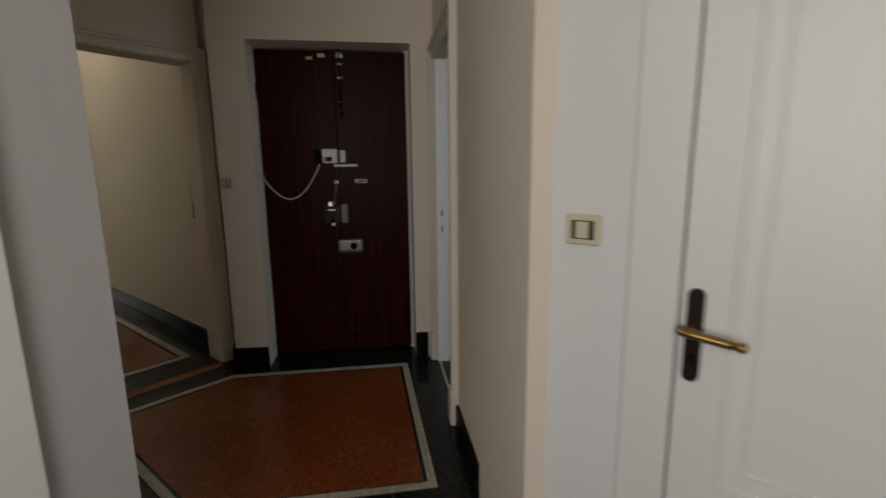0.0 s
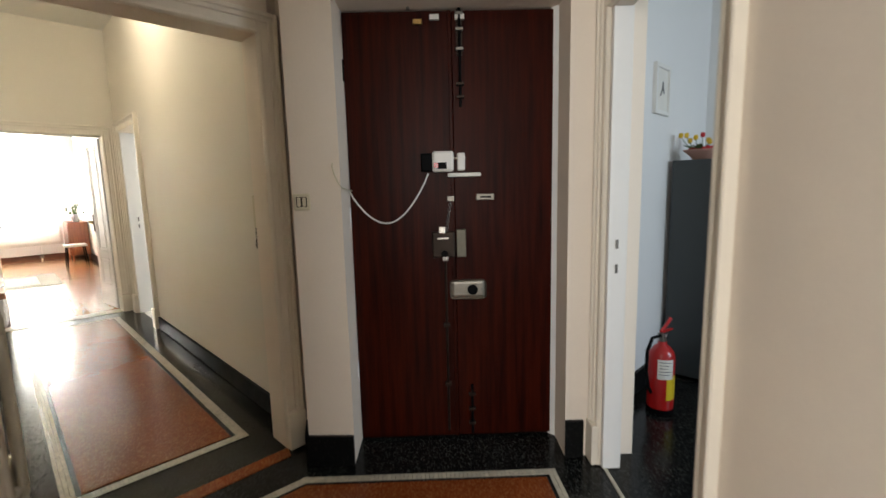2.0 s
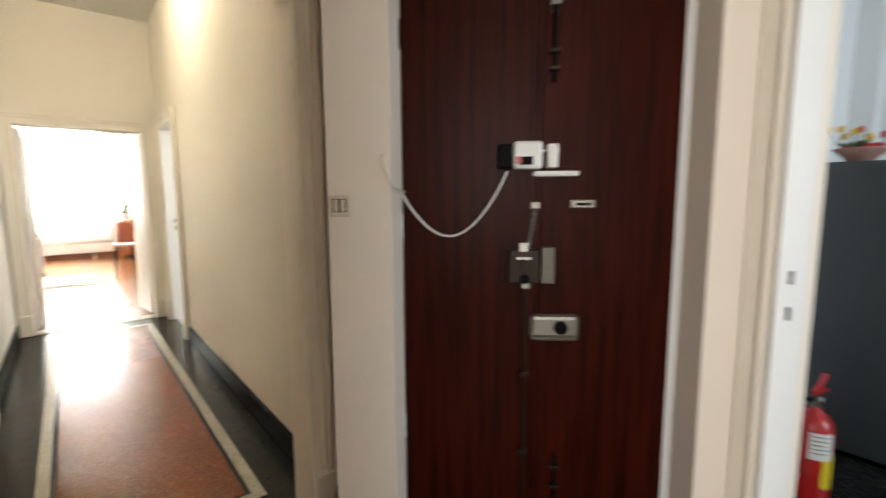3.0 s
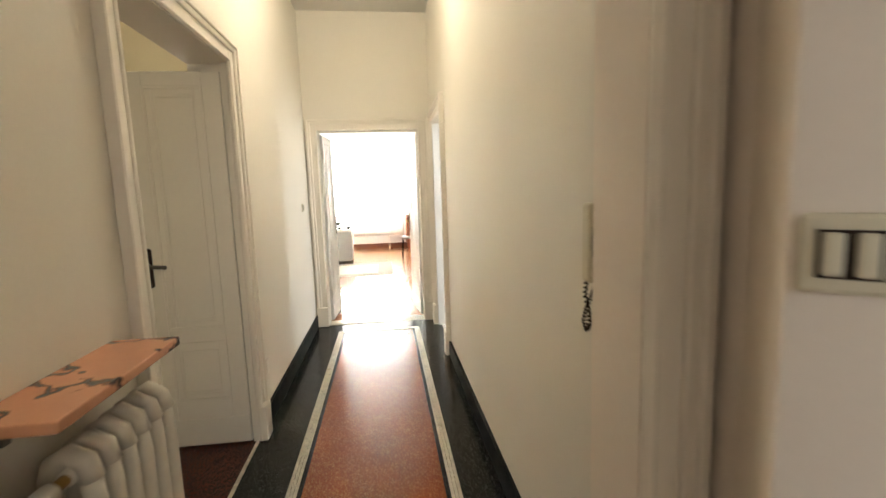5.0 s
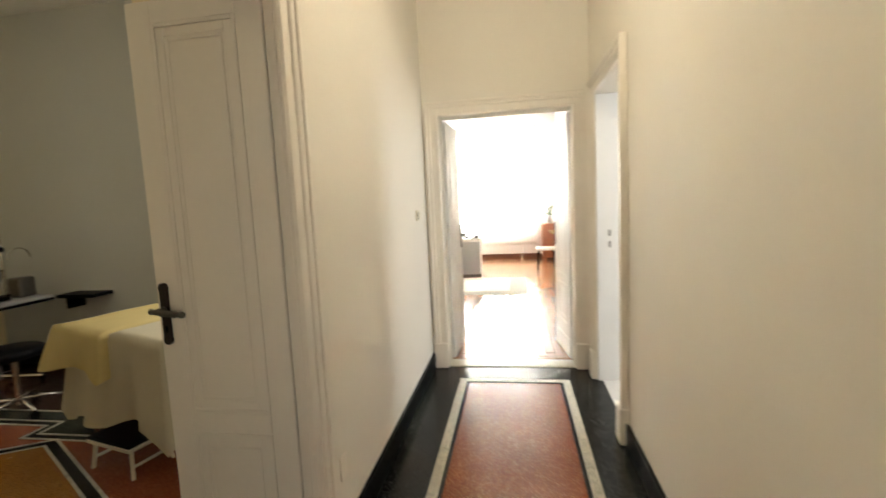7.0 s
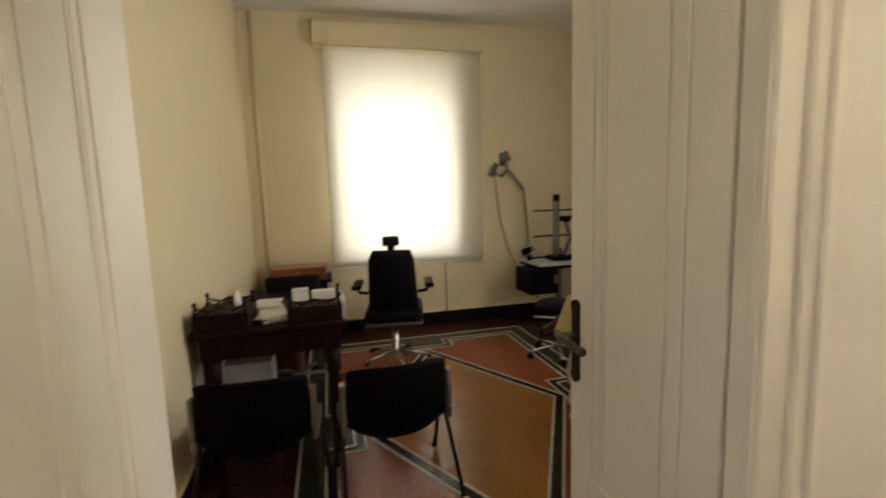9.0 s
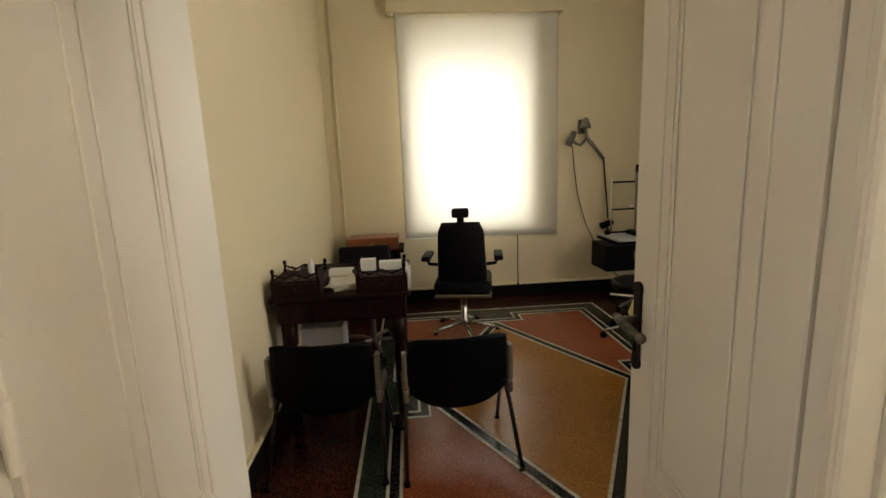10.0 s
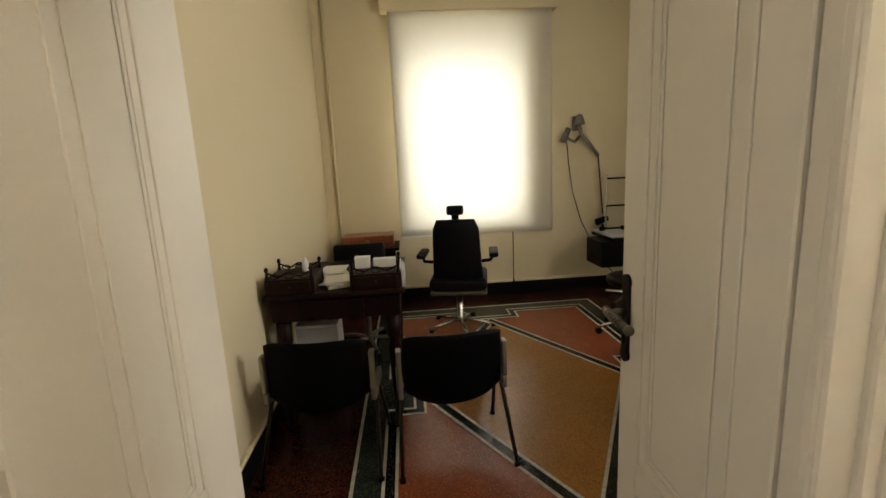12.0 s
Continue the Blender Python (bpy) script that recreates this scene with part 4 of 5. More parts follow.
bl = thing("roller_blind", T((EX0, 0, 0)), "cream cloth roller blind pulled down over the window", "blind")
cl = hanging("blind_cloth", 4.00, 5.555, 0.68, 2.80, 0.085, 0.011, BLINDC, "", "", 3)
cl.parent = bl
part("box", B(0, 3.93, 2.79, 0.13, 5.60, 3.0, bevel=0.006), EXAMW, bl, "painted wooden pelmet box")
part("hem_bar", C((0.085, 4.005, 0.68), (0.085, 5.55, 0.68), 0.007), BLINDC, bl)
part("pull_cord", C((0.07, 5.145, 0.17), (0.07, 5.145, 0.68), 0.005), BRONZE, bl, "dark pull cord")
part("cord_weight", C((0.07, 5.145, 0.14), (0.07, 5.145, 0.18), 0.011, 0.007), BRONZE, bl)
pp = obj("wall_pipe", C((EX0 + 0.025, 3.40, 0.14), (EX0 + 0.025, 3.40, 3.08), 0.014), EXAMW, True)
tagged(pp, "painted pipe in the corner of the room", "pipe")


# ---- desk ----
def desk():
    d = thing("writing_desk", T((-2.42, 3.305, 0)), "old dark walnut writing desk with galleried boxes against the wall", "desk")
    L, D, hh = 0.73, 0.85, 0.755
    part("tabletop", B(-D, 0, hh - 0.03, 0.0, L, hh, bevel=0.008), DESKW, d)
    part("apron", B(-D + 0.03, 0.03, hh - 0.15, -0.025, L - 0.03, hh - 0.03, bevel=0.004), DESKW, d)
    part("drawer_front", B(-0.026, 0.22, hh - 0.135, -0.015, 0.51, hh - 0.045, bevel=0.003), DESKW, d)
    for x in (-0.075, -D + 0.075):
        for y in (0.075, L - 0.075):
            part("leg", lathe(bmesh.new(), [(0.02, 0), (0.027, 0.03), (0.020, 0.06), (0.030, 0.2), (0.036, 0.42), (0.028, 0.46), (0.040, 0.48), (0.040, 0.615)], (x, y, 0), 14), DESKW, d, "", True)
    part("stretcher", B(-D + 0.06, L / 2 - 0.02, 0.16, -0.06, L / 2 + 0.02, 0.2, bevel=0.006), DESKW, d)
    return d


desk()


def gallery_box(y0, y1):
    g = thing("desk_gallery_box", T((-2.42, y0, 0.755)), "small dark wooden box with pierced gallery and finials on the desk", "box", "gallery boxes on the desk")
    wdt = y1 - y0
    part("body", B(-0.27, 0, 0, -0.004, wdt, 0.085, bevel=0.004), DESKW, g)
    part("drawer", B(-0.006, 0.02, 0.014, 0.004, wdt - 0.02, 0.072, bevel=0.003), DESKW, g)
    part("pull", C((0.004, wdt / 2, 0.043), (0.016, wdt / 2, 0.043), 0.006), DESKW, g)
    for x in (-0.255, -0.018):
        for y in (0.014, wdt - 0.014):
            part("finial", lathe(bmesh.new(), [(0.011, 0.085), (0.012, 0.095), (0.006, 0.10), (0.008, 0.112), (0.004, 0.118), (0.009, 0.128), (0.011, 0.136), (0.007, 0.145), (0.002, 0.15)], (x, y, 0), 10), DESKW, g, "", True)
    for x in (-0.255, -0.018):
        rl = bmesh.new()
        n = 18
        tube(rl, [(x, 0.014 + (wdt - 0.028) * i / n, 0.108 + 0.011 * math.cos(i / n * math.tau * 2)) for i in range(n + 1)], 0.0045, 6)
        for k in range(3):
            c = 0.014 + (wdt - 0.028) * (k + 0.5) / 3
            tube(rl, [(x, c + 0.022 * math.cos(a), 0.098 + 0.012 * math.sin(a)) for a in [i * math.tau / 12 for i in range(13)]], 0.003, 5)
        part("gallery_rail", rl, DESKW, g, "", True)
    return g


gallery_box(3.325, 3.575)
gallery_box(3.755, 4.02)


def sheets(m, w, d, n, label, seed=0):
    s = thing("paper_pile", m, label, "papers")
    rnd = random.Random(seed)
    z = 0
    for k in range(n):
        h = rnd.uniform(0.006, 0.016)
        bm = B(-w / 2, -d / 2, z, w / 2, d / 2, z + h, bevel=0.001, seg=1)
        bmesh.ops.rotate(bm, verts=bm.verts, cent=(0, 0, 0), matrix=Matrix.Rotation(rnd.uniform(-0.35, 0.35), 3, "Z"))
        part("sheaf", bm, PAPER, s)
        z += h
    return s


sheets(T((-2.60, 3.665, 0.755)), 0.20, 0.13, 3, "untidy pile of white papers on the desk", 2)
sheets(T((-2.78, 3.62, 0.755)), 0.22, 0.14, 4, "stack of folded white papers on the desk", 5)
for y, h, dx in ((3.80, 0.06, 0.05), (3.90, 0.045, 0.09)):
    c = thing("card_box", T((-2.60, y, 0.84)), "small white card box on the desk gallery", "box", "card boxes on the desk")
    part("carton", B(-0.03, -0.03, 0, 0.03, dx, h, bevel=0.002), PAPER, c)
    part("lid_flap", B(-0.031, -0.031, h - 0.012, 0.031, dx + 0.001, h + 0.001, bevel=0.001), PAPER, c)
vs = obj("white_bottle", lathe(bmesh.new(), [(0.016, 0), (0.018, 0.004), (0.018, 0.05), (0.009, 0.062), (0.009, 0.075), (0.003, 0.078)], n=14), WPLAST, True)
vs.location = (-2.60, 3.50, 0.84)
tagged(vs, "small white bottle on the desk gallery", "bottle")
fo = thing("paper_folder", T((-2.55, 4.025, 0.755)), "pale folders standing at the edge of the desk", "folder")
for k in range(3):
    bm = B(-0.12, -0.012 + k * 0.009, 0, 0.10, -0.006 + k * 0.009, 0.11 - 0.012 * k, bevel=0.001, seg=1)
    part("folder", bm, PAPER, fo)
wb = thing("white_pedestal", T((-2.75, 3.50, 0)), "white wedge-shaped bin under the desk", "bin")
part("body", prism(bmesh.new(), [(-0.12, -0.10), (0.12, -0.10), (0.10, 0.13), (-0.10, 0.13)], 0.0, 0.50), LGREY, wb)
part("rim", B(-0.125, -0.105, 0.50, 0.125, 0.135, 0.515, bevel=0.003), WPLAST, wb)


# ---- visitor chairs ----
def shell(bm, rows, cols, fn, thick=0.012):
    a = [[bm.verts.new(fn(i / cols, j / rows, 0)) for i in range(cols + 1)] for j in range(rows + 1)]
    b = [[bm.verts.new(fn(i / cols, j / rows, thick)) for i in range(cols + 1)] for j in range(rows + 1)]
    for j in range(rows):
        for i in range(cols):
            bm.faces.new((a[j][i], a[j][i + 1], a[j + 1][i + 1], a[j + 1][i]))
            bm.faces.new((b[j][i], b[j + 1][i], b[j + 1][i + 1], b[j][i + 1]))
    for j in range(rows):
        bm.faces.new((a[j][0], a[j + 1][0], b[j + 1][0], b[j][0]))
        bm.faces.new((a[j][cols], b[j][cols], b[j + 1][cols], a[j + 1][cols]))
    for i in range(cols):
        bm.faces.new((a[0][i], b[0][i], b[0][i + 1], a[0][i + 1]))
        bm.faces.new((a[rows][i], a[rows][i + 1], b[rows][i + 1], b[rows][i]))
    return bm


def visitor_chair(m, label):
    """Faces -x; the back stands at x = 0."""
    c = thing("visitor_chair", m, label, "chair", "chairs before the desk")
    def back(s, q, t):
        y = -0.225 + 0.45 * s
        e = 2 * s - 1
        z = 0.30 + 0.075 * abs(e) ** 2.6 + (0.345 - 0.075 * abs(e) ** 2.6 - 0.018 * abs(e) ** 6) * q
        x = -0.055 * abs(e) ** 2 * (0.5 + q * 0.5) + 0.045 * (q - 0.4) + t
        return (x, y, z)
    part("backrest", shell(bmesh.new(), 12, 20, back, 0.014), BLACKP, c, "black moulded plastic backrest", True)
    def seat(s, q, t):
        y = -0.225 + 0.45 * s
        e = 2 * s - 1
        return (-0.02 - 0.43 * q, y, 0.37 + 0.03 * abs(e) ** 2.5 - 0.03 * math.sin(math.pi * q) + 0.02 * q - 0.03 * max(0, q - 0.85) / 0.15 + t)
    part("seat", shell(bmesh.new(), 12, 16, seat, 0.016), BLACKP, c, "", True)
    for s in (-1, 1):
        y = s * 0.243
        part("back_clamp", B(-0.06, y - 0.011, 0.40, -0.012, y + 0.011, 0.575, bevel=0.006), ALU, c)
        part("side_clamp", B(-0.26, y - 0.012, 0.335, -0.02, y + 0.012, 0.395, bevel=0.008), ALU, c)
        part("leg", tube(bmesh.new(), [(-0.13, y, 0.35), (-0.08, y + s * 0.004, 0.30), (0.085, y + s * 0.02, 0.012)], 0.0095, 10), BRONZE, c, "", True)
        part("leg", tube(bmesh.new(), [(-0.17, y, 0.35), (-0.22, y + s * 0.004, 0.30), (-0.36, y + s * 0.02, 0.012)], 0.0095, 10), BRONZE, c, "", True)
        for x in (0.085, -0.36):
            part("foot_cap", C((x, y + s * 0.02, 0), (x, y + s * 0.02, 0.02), 0.015), BLACKP, c)
    part("crossbar", C((-0.15, -0.243, 0.345), (-0.15, 0.243, 0.345), 0.012), ALU, c)
    return c


visitor_chair(T((-2.03, 4.235, 0)) @ pose(0, 0, 0, 0, 0, 4), "black plastic visitor chair with aluminium clamps, beside the lozenge")
visitor_chair(T((-2.05, 3.625, 0)) @ pose(0, 0, 0, 0, 0, -3), "black plastic visitor chair with aluminium clamps, near the wall")


# ---- doctor's chair and low cabinet ----
def office_chair(m):
    c = thing("office_chair", m, "black upholstered office chair behind the desk", "chair")
    part("backrest", B(0.20, -0.18, 0.50, 0.25, 0.18, 0.86, bevel=0.022, seg=3), LEATHER, c, "", True)
    part("seat", B(-0.22, -0.22, 0.40, 0.22, 0.22, 0.47, bevel=0.025, seg=3), LEATHER, c, "", True)
    part("back_bar", B(0.22, -0.03, 0.38, 0.245, 0.03, 0.55, bevel=0.004), BLACKP, c)
    part("column", C((0, 0, 0.06), (0, 0, 0.40), 0.025), STEEL, c)
    for k in range(5):
        a = k * math.tau / 5 + 0.3
        part("leg", tube(bmesh.new(), [(0, 0, 0.085), (0.14 * math.cos(a), 0.14 * math.sin(a), 0.08), (0.27 * math.cos(a), 0.27 * math.sin(a), 0.055)], 0.015), STEEL, c)
        part("castor", C((0.27 * math.cos(a) - 0.012, 0.27 * math.sin(a), 0.025), (0.27 * math.cos(a) + 0.012, 0.27 * math.sin(a), 0.025), 0.025), BLACKP, c)
    return c


office_chair(T((-3.52, 3.72, 0)))
lc = thing("low_cabinet", T((-4.70, 3.42, 0)), "low dark wooden cabinet beneath the window", "cabinet")
part("body", B(0.0, 0, 0.06, 0.42, 0.52, 0.62, bevel=0.005), DESKW, lc)
part("top", B(-0.004, -0.02, 0.62, 0.44, 0.56, 0.645, bevel=0.004), DESKW, lc)
part("door", B(0.42, 0.01, 0.08, 0.432, 0.255, 0.60, bevel=0.003), DESKW, lc)
part("door", B(0.42, 0.265, 0.08, 0.432, 0.51, 0.60, bevel=0.003), DESKW, lc)
part("plinth", B(0.01, 0.02, 0, 0.40, 0.50, 0.06), BLACKP, lc)
tc2 = thing("wooden_case", T((-4.45, 3.46, 0.645)), "flat reddish wooden instrument case on the cabinet", "case")
part("body", B(-0.14, 0, 0, 0.14, 0.47, 0.06, bevel=0.005), REDW, tc2)
part("lid", B(-0.143, -0.003, 0.062, 0.143, 0.473, 0.115, bevel=0.006), REDW, tc2)
part("clasp", B(0.142, 0.21, 0.045, 0.148, 0.25, 0.08), BRASS, tc2)


# ---- examination chair ----
def exam_chair(m):
    """Its back stands towards +x; it faces the window."""
    c = thing("examination_chair", m, "black leather swivel examination chair with headrest and chrome base", "chair")
    def back(s, q, t):
        e = 2 * s - 1
        wd = 0.205 - 0.025 * q - 0.03 * max(0, q - 0.85) / 0.15
        bulge = 0.045 * (1 - abs(e) ** 2.2) * math.sin(math.pi * min(1, max(0.03, q))) ** 0.35
        x = 0.16 - 0.10 * (1 - q) + (bulge if t else -bulge * 0.6)
        return (x + t, e * wd, 0.43 + 0.52 * q)
    part("backrest", shell(bmesh.new(), 14, 18, back, 0.03), LEATHER, c, "", True)
    sm = bmesh.new()
    box(sm, -0.34, -0.24, 0.355, 0.16, 0.24, 0.455, 0.04, 4)
    part("seat", sm, LEATHER, c, "", True)
    part("seat_pan", B(-0.28, -0.235, 0.315, 0.14, 0.235, 0.345, bevel=0.01), GUNM, c, "dull metal seat pan")
    part("headrest", B(0.125, -0.068, 0.985, 0.195, 0.068, 1.06, bevel=0.018, seg=3), LEATHER, c, "", True)
    part("headrest_post", B(0.15, -0.028, 0.93, 0.17, 0.028, 1.0, bevel=0.004), BLACKP, c)
    for s in (-1, 1):
        part("armrest", B(-0.17, s * 0.26, 0.625, 0.13, s * 0.335, 0.665, bevel=0.014, seg=3), BLACKP, c, "", True)
        part("arm_bracket", tube(bmesh.new(), [(0.12, s * 0.2, 0.60), (0.11, s * 0.27, 0.605), (0.05, s * 0.29, 0.63)], 0.014), BLACKP, c)
    part("lever", tube(bmesh.new(), [(0.08, -0.22, 0.325), (0.10, -0.27, 0.345), (0.12, -0.31, 0.375)], 0.008), BLACKP, c)
    part("column", lathe(bmesh.new(), [(0.05, 0.055), (0.035, 0.08), (0.032, 0.20), (0.026, 0.205), (0.026, 0.30)], n=18), CHROME, c, "", True)
    for k in range(5):
        a = k * math.tau / 5 + 0.25
        part("base_arm", tube(bmesh.new(), [(0.02 * math.cos(a), 0.02 * math.sin(a), 0.075), (0.15 * math.cos(a), 0.15 * math.sin(a), 0.055), (0.29 * math.cos(a), 0.29 * math.sin(a), 0.028)], 0.017), CHROME, c, "", True)
        part("glide", C((0.28 * math.cos(a), 0.28 * math.sin(a), 0), (0.28 * math.cos(a), 0.28 * math.sin(a), 0.02), 0.018), BLACKP, c)
    return c


exam_chair(T((-3.83, 4.475, 0)) @ pose(0, 0, 0, 0, 0, -10))


# ---- wall lamp on the window wall ----
def wall_lamp():
    d = thing("wall_lamp", T((EX0, 0, 0)), "grey articulated examination lamp on the wall with hanging cord", "lamp")
    part("wall_bracket", B(0, 5.79, 1.66, 0.03, 5.86, 1.80, bevel=0.006), STEEL, d)
    part("shade", lathe(bmesh.new(), [(0.055, 0.0), (0.05, 0.03), (0.03, 0.085), (0.018, 0.10)], (0.10, 5.83, 1.71), 16), STEEL, d, "grey conical lamp head", True)
    part("spring_arm", tube(bmesh.new(), [(0.09, 5.83, 1.71), (0.09, 5.85, 1.62), (0.09, 5.93, 1.53), (0.09, 6.03, 1.40)], 0.019, 10), ALU, d, "", True)
    part("link_arm", tube(bmesh.new(), [(0.08, 5.84, 1.60), (0.08, 5.79, 1.545), (0.08, 5.74, 1.57), (0.08, 5.70, 1.60)], 0.015, 8), ALU, d, "", True)
    hd = bmesh.new()
    cyl(hd, (0.10, 5.66, 1.55), (0.10, 5.72, 1.68), 0.035, 0.028, 14)
    part("lamp_head", hd, STEEL, d, "", True)
    part("hanging_rod", C((0.09, 6.03, 1.40), (0.09, 6.09, 0.80), 0.007), BRONZE, d)
    hp2 = bmesh.new()
    cyl(hp2, (0.09, 6.02, 0.72), (0.09, 6.14, 0.76), 0.037, 0.03, 14)
    cyl(hp2, (0.09, 6.09, 0.60), (0.09, 6.09, 0.70), 0.014, 0.014, 10)
    part("hand_piece", hp2, BLACKP, d, "dark hand-held instrument", True)
    part("cord", tube(bmesh.new(), [(0.10, 5.70, 1.54), (0.07, 5.73, 1.35), (0.05, 5.78, 1.05), (0.05, 5.87, 0.75), (0.05, 6.02, 0.45), (0.05, 6.18, 0.22), (0.05, 6.25, 0.15)], 0.005, 6), BRONZE, d, "thin dark cord", True)


wall_lamp()


# ---- slit lamp table, stool ----
def slit_lamp_table(m):
    d = thing("slit_lamp_table", m, "instrument table with slit lamp on a chrome star base", "instrument")
    part("tabletop", B(-0.22, -0.32, 0.665, 0.22, 0.36, 0.69, bevel=0.006), LGREY, d, "pale table board")
    part("edge_strip", B(-0.225, -0.325, 0.64, 0.225, 0.365, 0.664, bevel=0.004), BLACKP, d)
    part("power_box", B(-0.12, -0.42, 0.40, 0.22, -0.12, 0.635, bevel=0.01), BLACKP, d, "black power box")
    part("dial", B(0.222, -0.17, 0.50, 0.228, -0.13, 0.58, bevel=0.002), BRASS, d)
    part("column", C((0, 0, 0.05), (0, 0, 0.64), 0.035), STEEL, d)
    for k in range(4):
        a = k * math.tau / 4 + 0.5
        part("base_arm", tube(bmesh.new(), [(0, 0, 0.08), (0.3 * math.cos(a), 0.3 * math.sin(a), 0.04)], 0.016), CHROME, d)
        part("castor", C((0.3 * math.cos(a), 0.3 * math.sin(a) - 0.012, 0.024), (0.3 * math.cos(a), 0.3 * math.sin(a) + 0.012, 0.024), 0.024), BLACKP, d)
    mi = part("microscope_base", B(-0.10, -0.10, 0.69, 0.10, 0.12, 0.73, bevel=0.012), BLACKP, d)
    part("joystick", C((0.08, -0.02, 0.73), (0.08, -0.02, 0.82), 0.008), BLACKP, mi)
    part("illumination_tower", B(-0.03, -0.055, 0.73, 0.03, 0.0, 1.30, bevel=0.012), STEEL, d)
    part("lamp_house", C((0, -0.027, 1.27), (0, -0.027, 1.34), 0.035), BLACKP, d)
    part("microscope", C((-0.06, 0.04, 1.10), (0.10, 0.04, 1.10), 0.028), BLACKP, d, "", True)
    part("eyepiece", C((0.10, 0.04, 1.10), (0.16, 0.05, 1.12), 0.018, 0.024), BLACKP, d)
    part("microscope_arm", tube(bmesh.new(), [(0.0, 0.06, 0.73), (0.02, 0.12, 0.9), (0.02, 0.06, 1.08)], 0.018), STEEL, d)
    for y in (-0.22, 0.26):
        part("headrest_post", C((-0.14, y, 0.69), (-0.14, y, 1.22), 0.008), CHROME, d)
    for z in (0.92, 1.18):
        part("headrest_bar", C((-0.14, -0.22, z), (-0.14, 0.26, z), 0.008), BLACKP, d)
    part("chin_rest", B(-0.16, -0.03, 0.935, -0.10, 0.07, 0.955, bevel=0.006), WPLAST, d)
    part("arm_hoop", tube(bmesh.new(), arc((0.02, 0.28, 1.02), 0.09, 0, 180, 14, "yz"), 0.007), CHROME, d)
    part("cross_bar", C((-0.02, -0.30, 0.72), (-0.02, 0.30, 0.72), 0.009), BLACKP, d)
    part("knob", C((-0.02, -0.33, 0.72), (-0.02, -0.29, 0.72), 0.022), BLACKP, d)
    part("projector", B(-0.05, 0.20, 0.69, 0.08, 0.34, 0.86, bevel=0.02), STEEL, d)
    return d


slit_lamp_table(T((-4.18, 6.20, 0)))


def stool(m):
    s = thing("swivel_stool", m, "round black stool with chrome star base and castors", "stool")
    part("seat", lathe(bmesh.new(), [(0.10, 0.395), (0.17, 0.40), (0.185, 0.425), (0.18, 0.455), (0.15, 0.47), (0.02, 0.475)], n=28), LEATHER, s, "", True)
    part("column", C((0, 0, 0.06), (0, 0, 0.40), 0.022), CHROME, s)
    for k in range(5):
        a = k * math.tau / 5 + 0.9
        part("base_arm", tube(bmesh.new(), [(0, 0, 0.095), (0.12 * math.cos(a), 0.12 * math.sin(a), 0.09), (0.25 * math.cos(a), 0.25 * math.sin(a), 0.06)], 0.013), CHROME, s, "", True)
        part("castor", C((0.25 * math.cos(a) - 0.012, 0.25 * math.sin(a), 0.026), (0.25 * math.cos(a) + 0.012, 0.25 * math.sin(a), 0.026), 0.026), BLACKP, s)
    return s


stool(T((-3.42, 5.78, 0)))


# ---- covered table and steps ----
def covered_table(m):
    d = thing("covered_table", m, "small table under a cream cloth reaching near the floor", "table")
    part("tabletop", B(-0.48, -0.33, 0.71, 0.48, 0.33, 0.735, bevel=0.004), LGREY, d)
    for x in (-0.42, 0.42):
        for y in (-0.28, 0.28):
            part("leg", C((x, y, 0), (x, y, 0.71), 0.013), CHROME, d)
    return d


def tablecloth(m, lx, ly, z, drop, material, label, seed, soft=0.03, shift=0.0):
    """A cloth over a table top of half sizes lx and ly; its sides hang in loose folds, longest at the corners."""
    rnd = random.Random(seed)
    ph = [rnd.uniform(0, 6.3) for _ in range(6)]
    bm = bmesh.new()
    per = 4 * (lx + ly)
    n, flat, rings = 176, 5, 16
    def rim(s):
        """The point on the table's rim at the length s round it, its outward way and how near a corner it lies."""
        k = s % per
        for px, py, dx, dy, length in ((-lx, -ly, 1, 0, 2 * lx), (lx, -ly, 0, 1, 2 * ly), (lx, ly, -1, 0, 2 * lx), (-lx, ly, 0, -1, 2 * ly)):
            if k <= length:
                e = min(k, length - k)
                c = max(0.0, 1 - e / 0.14)
                w = Vector((dy, -dx)) + Vector((dx, dy)) * c * (1 if k > length / 2 else -1)
                return Vector((px + dx * k, py + dy * k)), w.normalized(), c
            k -= length
        return Vector((-lx, -ly)), Vector((-0.7, -0.7)), 1.0
    g = []
    for j in range(flat + rings + 1):
        row = []
        for i in range(n):
            L = i / n * per
            p, w, c = rim(L)
            if j <= flat:
                q = 0.12 + 0.88 * j / flat
                z0 = z + 0.0025 * math.sin(9 * L + ph[0]) * q - (0.004 if j == flat else 0)
                row.append(bm.verts.new((p.x * q + shift * (1 - q), p.y * q, z0)))
            else:
                q = (j - flat) / rings
                fold = math.sin(L * 13 + ph[1] + 1.2 * math.sin(L * 4 + ph[2])) + 0.5 * math.sin(L * 29 + ph[3]) + 0.7 * math.sin(L * 6 + ph[4] + q * 1.6)
                out = 0.010 + soft * fold * q ** 0.8 + 0.055 * c * q + 0.035 * q
                d = drop * (1 + 0.20 * c + 0.07 * math.sin(L * 5 + ph[5]) + 0.03 * math.sin(L * 17))
                v = p + w * max(0.006, out)
                row.append(bm.verts.new((v.x, v.y, z - 0.006 - d * q)))
        g.append(row)
    for j in range(flat + rings):
        for i in range(n):
            bm.faces.new((g[j][i], g[j][(i + 1) % n], g[j + 1][(i + 1) % n], g[j + 1][i]))
    bm.faces.new([g[0][i] for i in range(n)])
    ob = obj("tablecloth", bm, material, True)
    ob.matrix_world = m
    return tagged(ob, label, "tablecloth", "cloths on the small table")


